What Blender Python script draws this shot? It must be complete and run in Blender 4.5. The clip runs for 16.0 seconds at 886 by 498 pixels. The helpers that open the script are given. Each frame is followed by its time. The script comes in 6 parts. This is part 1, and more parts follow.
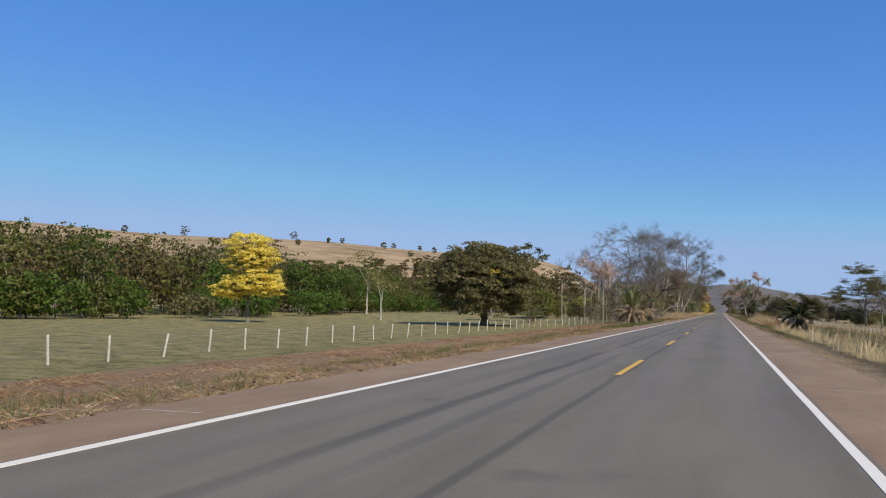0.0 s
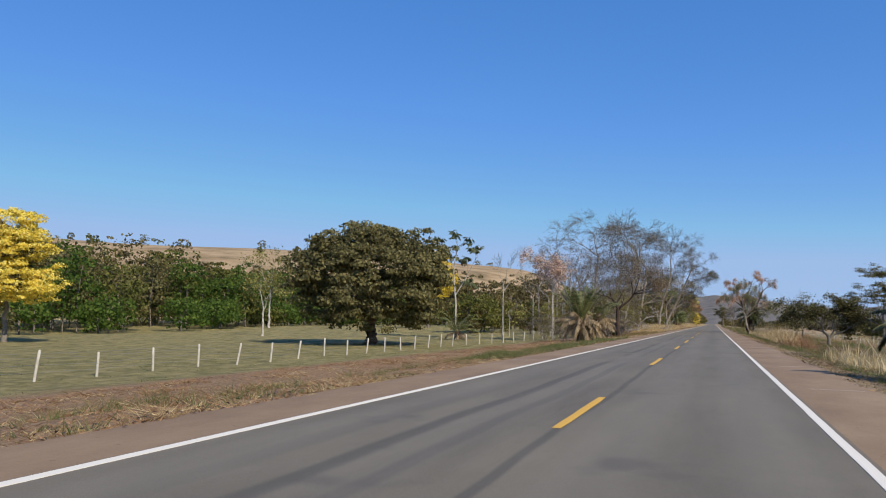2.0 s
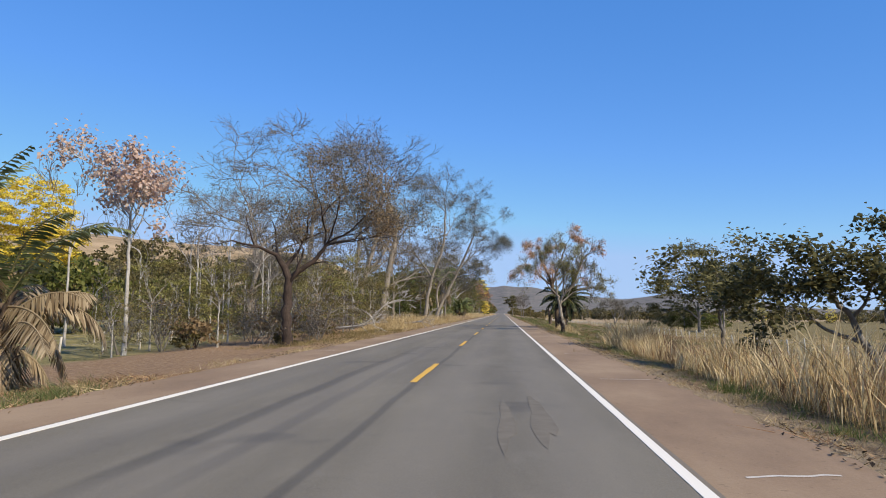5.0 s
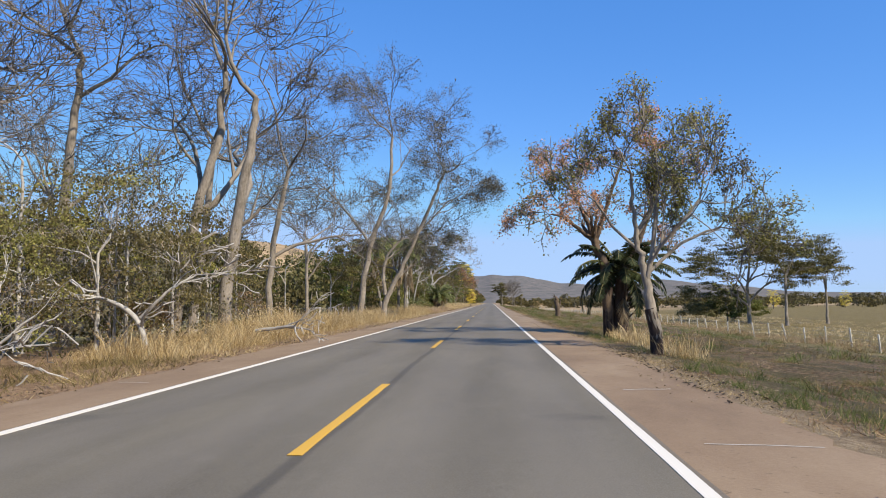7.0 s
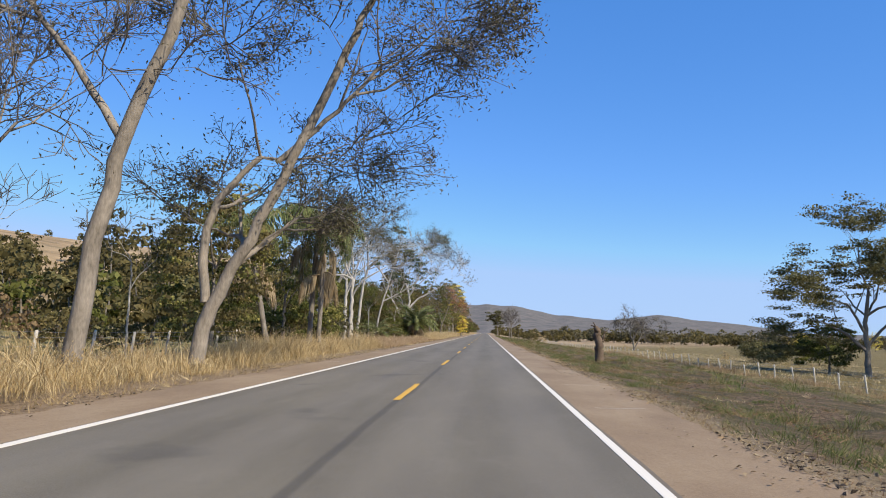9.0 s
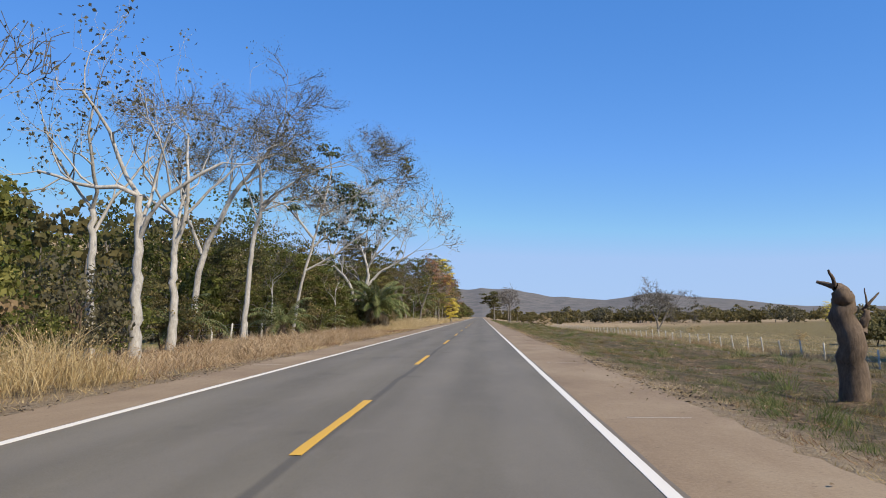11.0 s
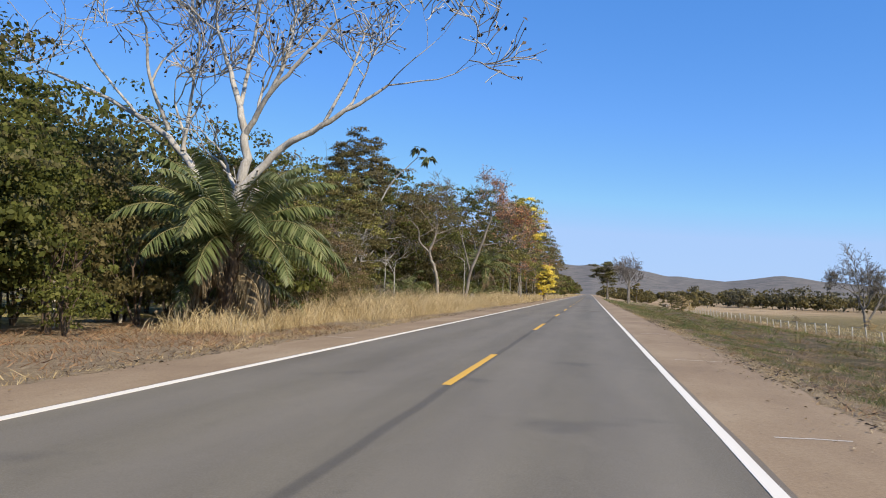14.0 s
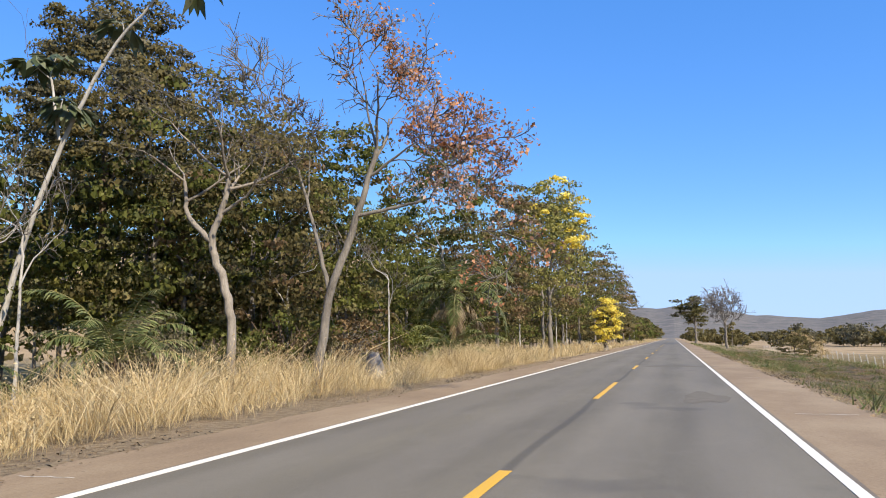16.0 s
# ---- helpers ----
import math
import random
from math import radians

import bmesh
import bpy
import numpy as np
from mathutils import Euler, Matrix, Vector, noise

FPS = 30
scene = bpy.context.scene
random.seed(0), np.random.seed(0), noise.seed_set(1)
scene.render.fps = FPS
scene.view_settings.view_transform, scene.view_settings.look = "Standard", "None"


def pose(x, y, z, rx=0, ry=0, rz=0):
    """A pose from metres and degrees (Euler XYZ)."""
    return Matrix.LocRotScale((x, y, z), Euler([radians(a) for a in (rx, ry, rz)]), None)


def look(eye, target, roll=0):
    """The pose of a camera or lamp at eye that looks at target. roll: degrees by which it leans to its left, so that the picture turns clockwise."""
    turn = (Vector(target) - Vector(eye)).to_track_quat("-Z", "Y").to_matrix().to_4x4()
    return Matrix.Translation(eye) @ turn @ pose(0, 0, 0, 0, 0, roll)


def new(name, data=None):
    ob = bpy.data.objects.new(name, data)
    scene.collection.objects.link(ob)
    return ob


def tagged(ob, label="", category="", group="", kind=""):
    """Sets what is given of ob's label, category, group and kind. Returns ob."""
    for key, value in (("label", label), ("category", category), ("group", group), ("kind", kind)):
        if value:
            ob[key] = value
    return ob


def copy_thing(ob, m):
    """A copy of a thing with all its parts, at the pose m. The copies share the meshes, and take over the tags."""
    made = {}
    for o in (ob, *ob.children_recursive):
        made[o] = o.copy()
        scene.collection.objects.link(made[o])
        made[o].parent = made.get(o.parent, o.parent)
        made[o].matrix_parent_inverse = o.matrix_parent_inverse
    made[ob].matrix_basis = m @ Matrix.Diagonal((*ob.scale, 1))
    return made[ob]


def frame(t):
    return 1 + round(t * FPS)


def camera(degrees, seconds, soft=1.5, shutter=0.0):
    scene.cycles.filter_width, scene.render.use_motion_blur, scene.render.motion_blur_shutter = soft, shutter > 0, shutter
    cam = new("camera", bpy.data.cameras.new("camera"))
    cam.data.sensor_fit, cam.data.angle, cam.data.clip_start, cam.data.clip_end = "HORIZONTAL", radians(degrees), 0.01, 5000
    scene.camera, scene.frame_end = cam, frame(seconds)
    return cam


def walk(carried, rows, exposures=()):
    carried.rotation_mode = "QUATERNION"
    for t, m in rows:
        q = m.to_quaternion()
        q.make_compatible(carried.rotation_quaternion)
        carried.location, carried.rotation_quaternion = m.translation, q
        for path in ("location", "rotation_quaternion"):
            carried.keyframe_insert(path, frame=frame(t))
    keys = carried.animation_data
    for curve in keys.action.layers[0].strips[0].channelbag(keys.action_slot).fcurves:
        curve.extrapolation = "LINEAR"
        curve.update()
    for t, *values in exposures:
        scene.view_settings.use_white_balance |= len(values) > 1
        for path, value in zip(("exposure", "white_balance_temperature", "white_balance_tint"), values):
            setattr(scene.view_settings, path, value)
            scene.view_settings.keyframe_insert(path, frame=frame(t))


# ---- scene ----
# the car's way along the road: seconds, across, along, yaw, pitch, roll
cam = camera(61.0, 16.0, soft=1.0)
EYE = 1.402
PATH = [
    (0.0, 2.150, 16.081, 20.276, 4.404, -1.085),
    (0.5, 2.187, 25.679, 21.639, 5.398, -1.556),
    (1.0, 2.158, 35.267, 21.797, 5.431, -0.279),
    (1.5, 2.075, 44.838, 20.584, 5.656, -0.700),
    (2.0, 1.997, 54.439, 19.724, 5.362, -0.792),
    (2.5, 2.016, 64.089, 17.275, 5.059, -0.784),
    (3.0, 1.928, 73.767, 12.697, 4.333, -1.507),
    (3.5, 1.888, 83.464, 9.914, 4.504, -1.452),
    (4.0, 1.843, 93.189, 8.068, 4.447, -1.209),
    (4.5, 1.806, 102.981, 5.365, 4.849, -1.519),
    (7.0, 1.855, 152.651, 3.682, 4.063, 0.410),
    (7.5, 1.851, 162.608, 3.011, 4.756, -0.104),
    (8.0, 1.827, 172.571, 3.297, 5.051, -1.168),
    (8.5, 1.836, 182.552, 3.569, 5.038, -0.707),
    (9.0, 1.764, 192.541, 3.211, 6.204, -1.610),
    (9.5, 1.871, 202.523, 3.752, 5.622, -0.379),
    (12.0, 1.981, 252.412, 2.531, 4.619, 0.262),
    (12.5, 2.021, 262.455, 1.966, 3.518, -0.431),
    (13.0, 1.996, 272.568, 3.051, 3.548, -0.249),
    (13.5, 1.961, 282.754, 6.311, 4.719, -1.925),
    (14.0, 2.048, 293.015, 11.064, 3.018, -1.874),
    (14.5, 1.939, 303.317, 13.241, 3.280, -0.608),
    (15.0, 1.940, 313.554, 15.625, 4.008, 0.206),
    (15.5, 2.019, 323.628, 17.333, 5.858, 1.112),
    (16.0, 1.868, 333.565, 16.891, 6.882, 0.617),
]
walk(cam, [(t, pose(x, y, EYE, 90 + p, r, w)) for t, x, y, w, p, r in PATH],
     [(0.0, 0.0), (1.5, 0.05), (3.5, 0.15), (7.0, 0.4), (9.5, 0.35), (12.5, 0.2), (14.5, 0.46), (16.0, 0.64)])

# ---- light ----
SUN_EL, SUN_AZ = 40.0, 128.0
sky_world = bpy.data.worlds.new("sky")
scene.world = sky_world
sky_world.use_nodes = True
nt = sky_world.node_tree
sky = nt.nodes.new("ShaderNodeTexSky")
sky.sky_type = 'NISHITA'
sky.sun_disc = False
sky.sun_elevation, sky.sun_rotation = radians(SUN_EL), radians(SUN_AZ)
sky.altitude, sky.air_density, sky.dust_density, sky.ozone_density = 0.0, 1.0, 0.0, 5.0
tone = nt.nodes.new("ShaderNodeHueSaturation")
tone.inputs["Hue"].default_value, tone.inputs["Saturation"].default_value = 0.509, 1.12
nt.links.new(sky.outputs[0], tone.inputs["Color"])
even = nt.nodes.new("ShaderNodeMix")
even.data_type = 'RGBA'
even.inputs[0].default_value = 0.4
even.inputs[7].default_value = (0.2, 1.65, 5.1, 1.0)
nt.links.new(tone.outputs[0], even.inputs[6])
haze = nt.nodes.new("ShaderNodeMix")
haze.data_type, haze.blend_type = 'RGBA', 'DARKEN'
haze.inputs[0].default_value = 0.9
haze.inputs[7].default_value = (2.3, 3.35, 5.3, 1.0)
nt.links.new(even.outputs[2], haze.inputs[6])
nt.links.new(haze.outputs[2], nt.nodes["Background"].inputs[0])
nt.nodes["Background"].inputs[1].default_value = 0.14
sun = new("sun", bpy.data.lights.new("sun", 'SUN'))
sun.data.energy, sun.data.angle, sun.data.color = 5.0, radians(0.53), (1.0, 0.89, 0.72)
to_sun = Vector((math.sin(radians(SUN_AZ)) * math.cos(radians(SUN_EL)), math.cos(radians(SUN_AZ)) * math.cos(radians(SUN_EL)), math.sin(radians(SUN_EL))))
sun.matrix_world = look(to_sun * 300 + Vector((0, 150, 0)), Vector((0, 150, 0)))


# ---- materials ----
def nodes(name, rough=0.8):
    m = bpy.data.materials.new(name)
    m.use_nodes = True
    b = m.node_tree.nodes["Principled BSDF"]
    b.inputs["Roughness"].default_value = rough
    b.inputs["Specular IOR Level"].default_value = 0.25
    return m, m.node_tree, b


def rgb(c):
    return (*c, 1.0)


def ramp(t, source, stops):
    n = t.nodes.new("ShaderNodeValToRGB")
    e = n.color_ramp.elements
    while len(e) < len(stops):
        e.new(0.5)
    for k, (at, c) in zip(e, stops):
        k.position, k.color = at, rgb(c)
    t.links.new(source, n.inputs[0])
    return n.outputs[0]


def noise_tex(t, scale, detail=4.0, rough=0.6, vector=None, stretch=None):
    n = t.nodes.new("ShaderNodeTexNoise")
    n.inputs["Scale"].default_value, n.inputs["Detail"].default_value, n.inputs["Roughness"].default_value = scale, detail, rough
    if vector is None:
        vector = t.nodes.new("ShaderNodeTexCoord").outputs["Object"]
    if stretch:
        mp = t.nodes.new("ShaderNodeMapping")
        mp.inputs["Scale"].default_value = stretch
        t.links.new(vector, mp.inputs[0])
        vector = mp.outputs[0]
    t.links.new(vector, n.inputs["Vector"])
    return n.outputs["Fac"]


def mixc(t, fac, a, b, how='MIX'):
    n = t.nodes.new("ShaderNodeMix")
    n.data_type, n.blend_type = 'RGBA', how
    for value, socket in ((fac, n.inputs[0]), (a, n.inputs[6]), (b, n.inputs[7])):
        if isinstance(value, bpy.types.NodeSocket):
            t.links.new(value, socket)
        elif isinstance(value, tuple):
            socket.default_value = rgb(value)
        else:
            socket.default_value = value
    return n.outputs[2]


def math_node(t, how, a, b=0.0, c=0.0, clamp=False):
    n = t.nodes.new("ShaderNodeMath")
    n.operation, n.use_clamp = how, clamp
    for value, socket in ((a, n.inputs[0]), (b, n.inputs[1]), (c, n.inputs[2])):
        if isinstance(value, bpy.types.NodeSocket):
            t.links.new(value, socket)
        else:
            socket.default_value = value
    return n.outputs[0]


def span(t, source, lo, hi):
    n = t.nodes.new("ShaderNodeMapRange")
    n.interpolation_type = 'SMOOTHSTEP'
    t.links.new(source, n.inputs[0])
    n.inputs[1].default_value, n.inputs[2].default_value = lo, hi
    return n.outputs[0]


def bump(t, b, height, strength, distance=0.02):
    n = t.nodes.new("ShaderNodeBump")
    n.inputs["Strength"].default_value, n.inputs["Distance"].default_value = strength, distance
    t.links.new(height, n.inputs["Height"])
    t.links.new(n.outputs[0], b.inputs["Normal"])


def leaf_material(name, stops, through_light=0.45, rough=0.55):
    """Leaves: each has its own shade, and lets some light through."""
    m, t, b = nodes(name, rough)
    island = t.nodes.new("ShaderNodeNewGeometry").outputs["Random Per Island"]
    own = t.nodes.new("ShaderNodeObjectInfo").outputs["Random"]
    big = noise_tex(t, 0.45, 3.0)
    f = math_node(t, 'ADD', math_node(t, 'MULTIPLY', island, 0.55), math_node(t, 'MULTIPLY', big, 0.6))
    f = math_node(t, 'ADD', f, math_node(t, 'MULTIPLY_ADD', own, 0.2, -0.18), clamp=True)
    c = ramp(t, f, stops)
    t.links.new(c, b.inputs["Base Color"])
    b.inputs["Specular IOR Level"].default_value = 0.12
    tr = t.nodes.new("ShaderNodeBsdfTranslucent")
    t.links.new(c, tr.inputs[0])
    mix = t.nodes.new("ShaderNodeMixShader")
    mix.inputs[0].default_value = through_light
    t.links.new(b.outputs[0], mix.inputs[1])
    t.links.new(tr.outputs[0], mix.inputs[2])
    t.links.new(mix.outputs[0], t.nodes["Material Output"].inputs[0])
    return m


def bark_material(name, dark, light, scale=3.0, blotch=(0.35, 0.65)):
    m, t, b = nodes(name, 0.9)
    fine = noise_tex(t, scale * 6, 5.0, 0.7, stretch=(1, 1, 0.25))
    patch = noise_tex(t, scale * 0.5, 3.0)
    c = ramp(t, patch, [(blotch[0], dark), (blotch[1], light)])
    c = mixc(t, 0.5, c, ramp(t, fine, [(0.3, tuple(v * 0.55 for v in dark)), (0.7, tuple(min(v * 1.1, 1) for v in light))]))
    t.links.new(c, b.inputs["Base Color"])
    bump(t, b, fine, 0.6, 0.03)
    return m


GREEN = leaf_material("green_leaves", [(0.15, (0.062, 0.068, 0.017)), (0.5, (0.125, 0.135, 0.033)), (0.85, (0.225, 0.222, 0.062))])
FRESH = leaf_material("fresh_green_leaves", [(0.15, (0.0385, 0.0748, 0.0136)), (0.5, (0.077, 0.132, 0.0238)), (0.85, (0.143, 0.198, 0.0382))])
DARK = leaf_material("dark_olive_leaves", [(0.15, (0.07, 0.066, 0.029)), (0.5, (0.14, 0.129, 0.053)), (0.85, (0.24, 0.213, 0.09))], 0.35)
OLIVE = leaf_material("olive_leaves", [(0.15, (0.079, 0.066, 0.026)), (0.5, (0.155, 0.129, 0.051)), (0.85, (0.265, 0.213, 0.09))])
GREYTWIG = leaf_material("dry_grey_leaves", [(0.15, (0.0805, 0.0726, 0.0405)), (0.5, (0.155, 0.138, 0.081)), (0.85, (0.253, 0.22, 0.135))], 0.4)
BROWN = leaf_material("dry_brown_leaves", [(0.15, (0.11, 0.07, 0.035)), (0.5, (0.24, 0.165, 0.085)), (0.85, (0.37, 0.27, 0.155))])
ORANGE = leaf_material("orange_leaves", [(0.15, (0.34, 0.14, 0.065)), (0.5, (0.58, 0.28, 0.14)), (0.85, (0.68, 0.42, 0.25))], 0.45)
PINK = leaf_material("pale_rust_leaves", [(0.15, (0.38, 0.25, 0.18)), (0.5, (0.55, 0.39, 0.31)), (0.85, (0.64, 0.51, 0.43))], 0.4)
YELLOW = leaf_material("yellow_blossom", [(0.15, (0.58, 0.42, 0.03)), (0.5, (0.80, 0.64, 0.10)), (0.85, (0.86, 0.76, 0.24))], 0.4)
YGREEN = leaf_material("yellow_green_leaves", [(0.15, (0.13, 0.13, 0.035)), (0.5, (0.25, 0.235, 0.07)), (0.85, (0.42, 0.38, 0.12))], 0.4)
BIGLEAF = leaf_material("broad_leaves", [(0.15, (0.045, 0.062, 0.028)), (0.5, (0.095, 0.115, 0.055)), (0.85, (0.21, 0.22, 0.13))], 0.3, 0.4)
FROND = leaf_material("palm_leaflets", [(0.15, (0.068, 0.088, 0.03)), (0.5, (0.15, 0.175, 0.064)), (0.85, (0.28, 0.285, 0.125))], 0.3, 0.4)
DARKFROND = leaf_material("dark_palm_leaflets", [(0.15, (0.022, 0.028, 0.012)), (0.5, (0.045, 0.055, 0.022)), (0.85, (0.09, 0.10, 0.045))], 0.2, 0.45)
POD = leaf_material("dark_seed_pods", [(0.15, (0.03, 0.022, 0.015)), (0.5, (0.06, 0.045, 0.03)), (0.85, (0.11, 0.08, 0.055))], 0.05)
DRYFROND = leaf_material("dry_palm_leaflets", [(0.15, (0.15, 0.105, 0.06)), (0.5, (0.29, 0.22, 0.13)), (0.85, (0.42, 0.34, 0.22))], 0.25)
STRAW = leaf_material("straw_grass", [(0.15, (0.26, 0.175, 0.078)), (0.5, (0.53, 0.40, 0.20)), (0.85, (0.73, 0.60, 0.37))], 0.35)
RUSSET = leaf_material("russet_dry_grass", [(0.15, (0.19, 0.12, 0.06)), (0.5, (0.36, 0.25, 0.14)), (0.85, (0.54, 0.41, 0.26))], 0.25)
GRASS = leaf_material("green_grass", [(0.15, (0.06, 0.085, 0.022)), (0.5, (0.125, 0.145, 0.05)), (0.85, (0.25, 0.22, 0.10))], 0.3)
VERGE = leaf_material("verge_grass_blades", [(0.15, (0.07, 0.095, 0.024)), (0.5, (0.155, 0.185, 0.055)), (0.85, (0.34, 0.32, 0.14))], 0.35)
WEED = leaf_material("dull_verge_weeds", [(0.15, (0.075, 0.06, 0.023)), (0.5, (0.2, 0.15, 0.062)), (0.85, (0.40, 0.30, 0.135))], 0.2)
LITTER = leaf_material("cut_dry_grass", [(0.15, (0.14, 0.077, 0.041)), (0.5, (0.29, 0.172, 0.092)), (0.85, (0.44, 0.315, 0.178))], 0.1)
BARK_GREY = bark_material("grey_bark", (0.10, 0.085, 0.07), (0.27, 0.24, 0.20))
BARK_PALE = bark_material("pale_bark", (0.25, 0.23, 0.195), (0.54, 0.505, 0.45), 2.0)
BARK_ASH = bark_material("ash_grey_bark", (0.14, 0.118, 0.092), (0.34, 0.295, 0.24), 2.5)
BARK_BROWN = bark_material("brown_bark", (0.07, 0.05, 0.035), (0.18, 0.13, 0.09))
BARK_DARK = bark_material("burnt_bark", (0.018, 0.014, 0.012), (0.08, 0.055, 0.042))
RIB = bark_material("palm_midrib", (0.14, 0.13, 0.05), (0.26, 0.23, 0.10), 6.0)
TWIG = bark_material("twig_bark", (0.10, 0.088, 0.078), (0.215, 0.19, 0.165))


# ---- lie of the land ----
def smooth(a, b, v):
    k = np.clip((v - a) / (b - a), 0, 1)
    return k * k * (3 - 2 * k)


AZ = (-90, -30, -12, 0, 3, 5.5, 9, 13, 18, 23, 40, 90)
EL = (1.2, 1.6, 2.2, 2.1, 2.0, 1.5, 1.2, 1.65, 1.15, 0.6, 0.5, 0.6)


def land(x, y):
    """Height of the ground; the road's embankment, the pasture, and the hills."""
    x, y = np.asarray(x, float), np.asarray(y, float)
    left = -0.12 * smooth(5.0, 6.0, -x) - 0.35 * smooth(6.0, 10.0, -x) - 0.85 * smooth(10.0, 23.0, -x)
    left = left * (1 - 0.75 * smooth(145, 190, y))
    right = -0.12 * smooth(5.2, 6.0, x) - 0.5 * smooth(6.0, 10.5, x) - (1.2 + 0.45 * smooth(320, 400, y)) * smooth(10.5, 26.0, x) - 1.0 * smooth(26, 60, x)
    z = np.where(x < 0, left, right)
    bumpy = (np.sin(x * 1.9 + 0.7 * np.sin(y * 0.8)) * np.sin(y * 1.3 + x * 0.4) + 0.6 * np.sin(x * 0.53 + 2) * np.sin(y * 0.37 + x * 0.21))
    z = z + 0.05 * bumpy * smooth(5.6, 8.0, np.abs(x))
    humps = np.sin(x * 0.83 + 1.3 * np.sin(y * 0.31)) * np.sin(y * 0.47 + 0.6 * np.sin(x * 0.5)) + 0.6 * np.sin(y * 1.1 + x * 0.9)
    z = z + 0.13 * humps * smooth(8.0, 11.0, x) * (1 - smooth(26, 40, x))
    d = -0.8 * x + 0.6 * y
    s = 0.6 * x + 0.8 * y
    ridge = 57 * smooth(230, 650, d) * (0.22 + 0.78 * (1 - smooth(420, 800, s)))
    ridge = ridge * (1 + 0.05 * np.sin(x * 0.021) * np.sin(y * 0.017)) * smooth(40, 160, -x)
    gx, gy = x - 2, y - 250
    far = np.hypot(gx, gy)
    az = np.degrees(np.arctan2(gx, gy))
    wave = 1 + 0.03 * np.sin(az * 1.1) + 0.015 * np.sin(az * 3.1 + 1)
    hills = 3000 * np.tan(np.radians(np.interp(az, AZ, EL))) * wave * smooth(1500, 3000, far)
    return z + np.maximum(ridge, hills)


def ground_z(x, y):
    return float(land(x, y))


def mesh_object(name, verts, faces, material, parent=None, label="", smooth_shade=False):
    me = bpy.data.meshes.new(name)
    me.from_pydata(verts, [], faces)
    if smooth_shade:
        me.polygons.foreach_set("use_smooth", [True] * len(me.polygons))
    for m in (material if isinstance(material, (list, tuple)) else [material]):
        me.materials.append(m)
    ob = new(name, me)
    if parent:
        ob.parent = parent
    if label:
        ob["label"] = label
    return ob


def thing(name, place, label, category, group="", turn=0.0):
    e = new(name)
    e.matrix_basis = pose(*place, 0, 0, turn)
    return tagged(e, label, category, group)


# ground sheet: fine by the road, wide beyond
def ground_material():
    m, t, b = nodes("dry_ground", 0.95)
    co = t.nodes.new("ShaderNodeTexCoord").outputs["Object"]
    sep = t.nodes.new("ShaderNodeSeparateXYZ")
    t.links.new(co, sep.inputs[0])
    X, Y = sep.outputs[0], sep.outputs[1]
    big = noise_tex(t, 0.06, 4.0)
    mid = noise_tex(t, 0.7, 5.0, 0.65)
    fine = noise_tex(t, 6.0, 5.0, 0.75)
    pasture = ramp(t, mixc(t, 0.45, mid, noise_tex(t, 2.6, 5.0, 0.7)), [(0.35, (0.105, 0.102, 0.034)), (0.48, (0.245, 0.207, 0.083)), (0.6, (0.41, 0.33, 0.15))])
    pasture = mixc(t, math_node(t, 'MULTIPLY', fine, 0.4), pasture, (0.12, 0.12, 0.04))
    earth = ramp(t, fine, [(0.3, (0.165, 0.096, 0.052)), (0.5, (0.295, 0.185, 0.10)), (0.7, (0.43, 0.305, 0.185))])
    tan = ramp(t, fine, [(0.3, (0.17, 0.115, 0.065)), (0.5, (0.27, 0.20, 0.12)), (0.7, (0.37, 0.29, 0.185))])
    earth = mixc(t, span(t, Y, 150, 240), earth, tan)
    scrub = ramp(t, mixc(t, 0.5, mid, fine), [(0.34, (0.036, 0.030, 0.013)), (0.5, (0.105, 0.084, 0.038)), (0.66, (0.23, 0.175, 0.088))])
    hill = ramp(t, noise_tex(t, 0.05, 6.0, 0.7), [(0.36, (0.10, 0.085, 0.04)), (0.48, (0.30, 0.21, 0.11)), (0.62, (0.42, 0.30, 0.17))])
    terrace = ramp(t, noise_tex(t, 0.09, 3.0, 0.5, stretch=(0.25, 0.25, 2.4)), [(0.45, (0.42, 0.31, 0.18)), (0.58, (0.24, 0.17, 0.09))])
    hill = mixc(t, 0.45, hill, terrace)
    # woods of the far hills, greyed in the colour to stand for haze
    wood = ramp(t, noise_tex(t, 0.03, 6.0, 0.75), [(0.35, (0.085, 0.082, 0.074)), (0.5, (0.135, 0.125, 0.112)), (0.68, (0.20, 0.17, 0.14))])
    wobble = math_node(t, 'MULTIPLY_ADD', mid, 5.0, -2.5)
    # mulch beside the carriageway, on the pasture's side
    lx = math_node(t, 'ADD', X, wobble)
    mulch = math_node(t, 'MULTIPLY', span(t, lx, -18.5, -14.5), math_node(t, 'SUBTRACT', 1.0, span(t, X, -1.0, 0.0)))
    c = mixc(t, mulch, pasture, earth)
    rx = math_node(t, 'ADD', X, wobble)
    dusty = math_node(t, 'MULTIPLY', span(t, X, 4.0, 4.5), math_node(t, 'SUBTRACT', 1.0, span(t, math_node(t, 'ADD', X, math_node(t, 'MULTIPLY_ADD', mid, 3.0, -1.5)), 5.5, 6.9)))
    rough_side = math_node(t, 'MULTIPLY', span(t, X, 4.0, 6.0), math_node(t, 'SUBTRACT', 1.0, span(t, rx, 20.0, 27.0)))
    soil = ramp(t, fine, [(0.36, (0.04, 0.025, 0.014)), (0.5, (0.135, 0.088, 0.048)), (0.64, (0.28, 0.195, 0.115))])
    side = mixc(t, math_node(t, 'MULTIPLY', span(t, mid, 0.42, 0.58), 0.85), scrub, soil)
    c = mixc(t, rough_side, c, side)
    c = mixc(t, dusty, c, tan)
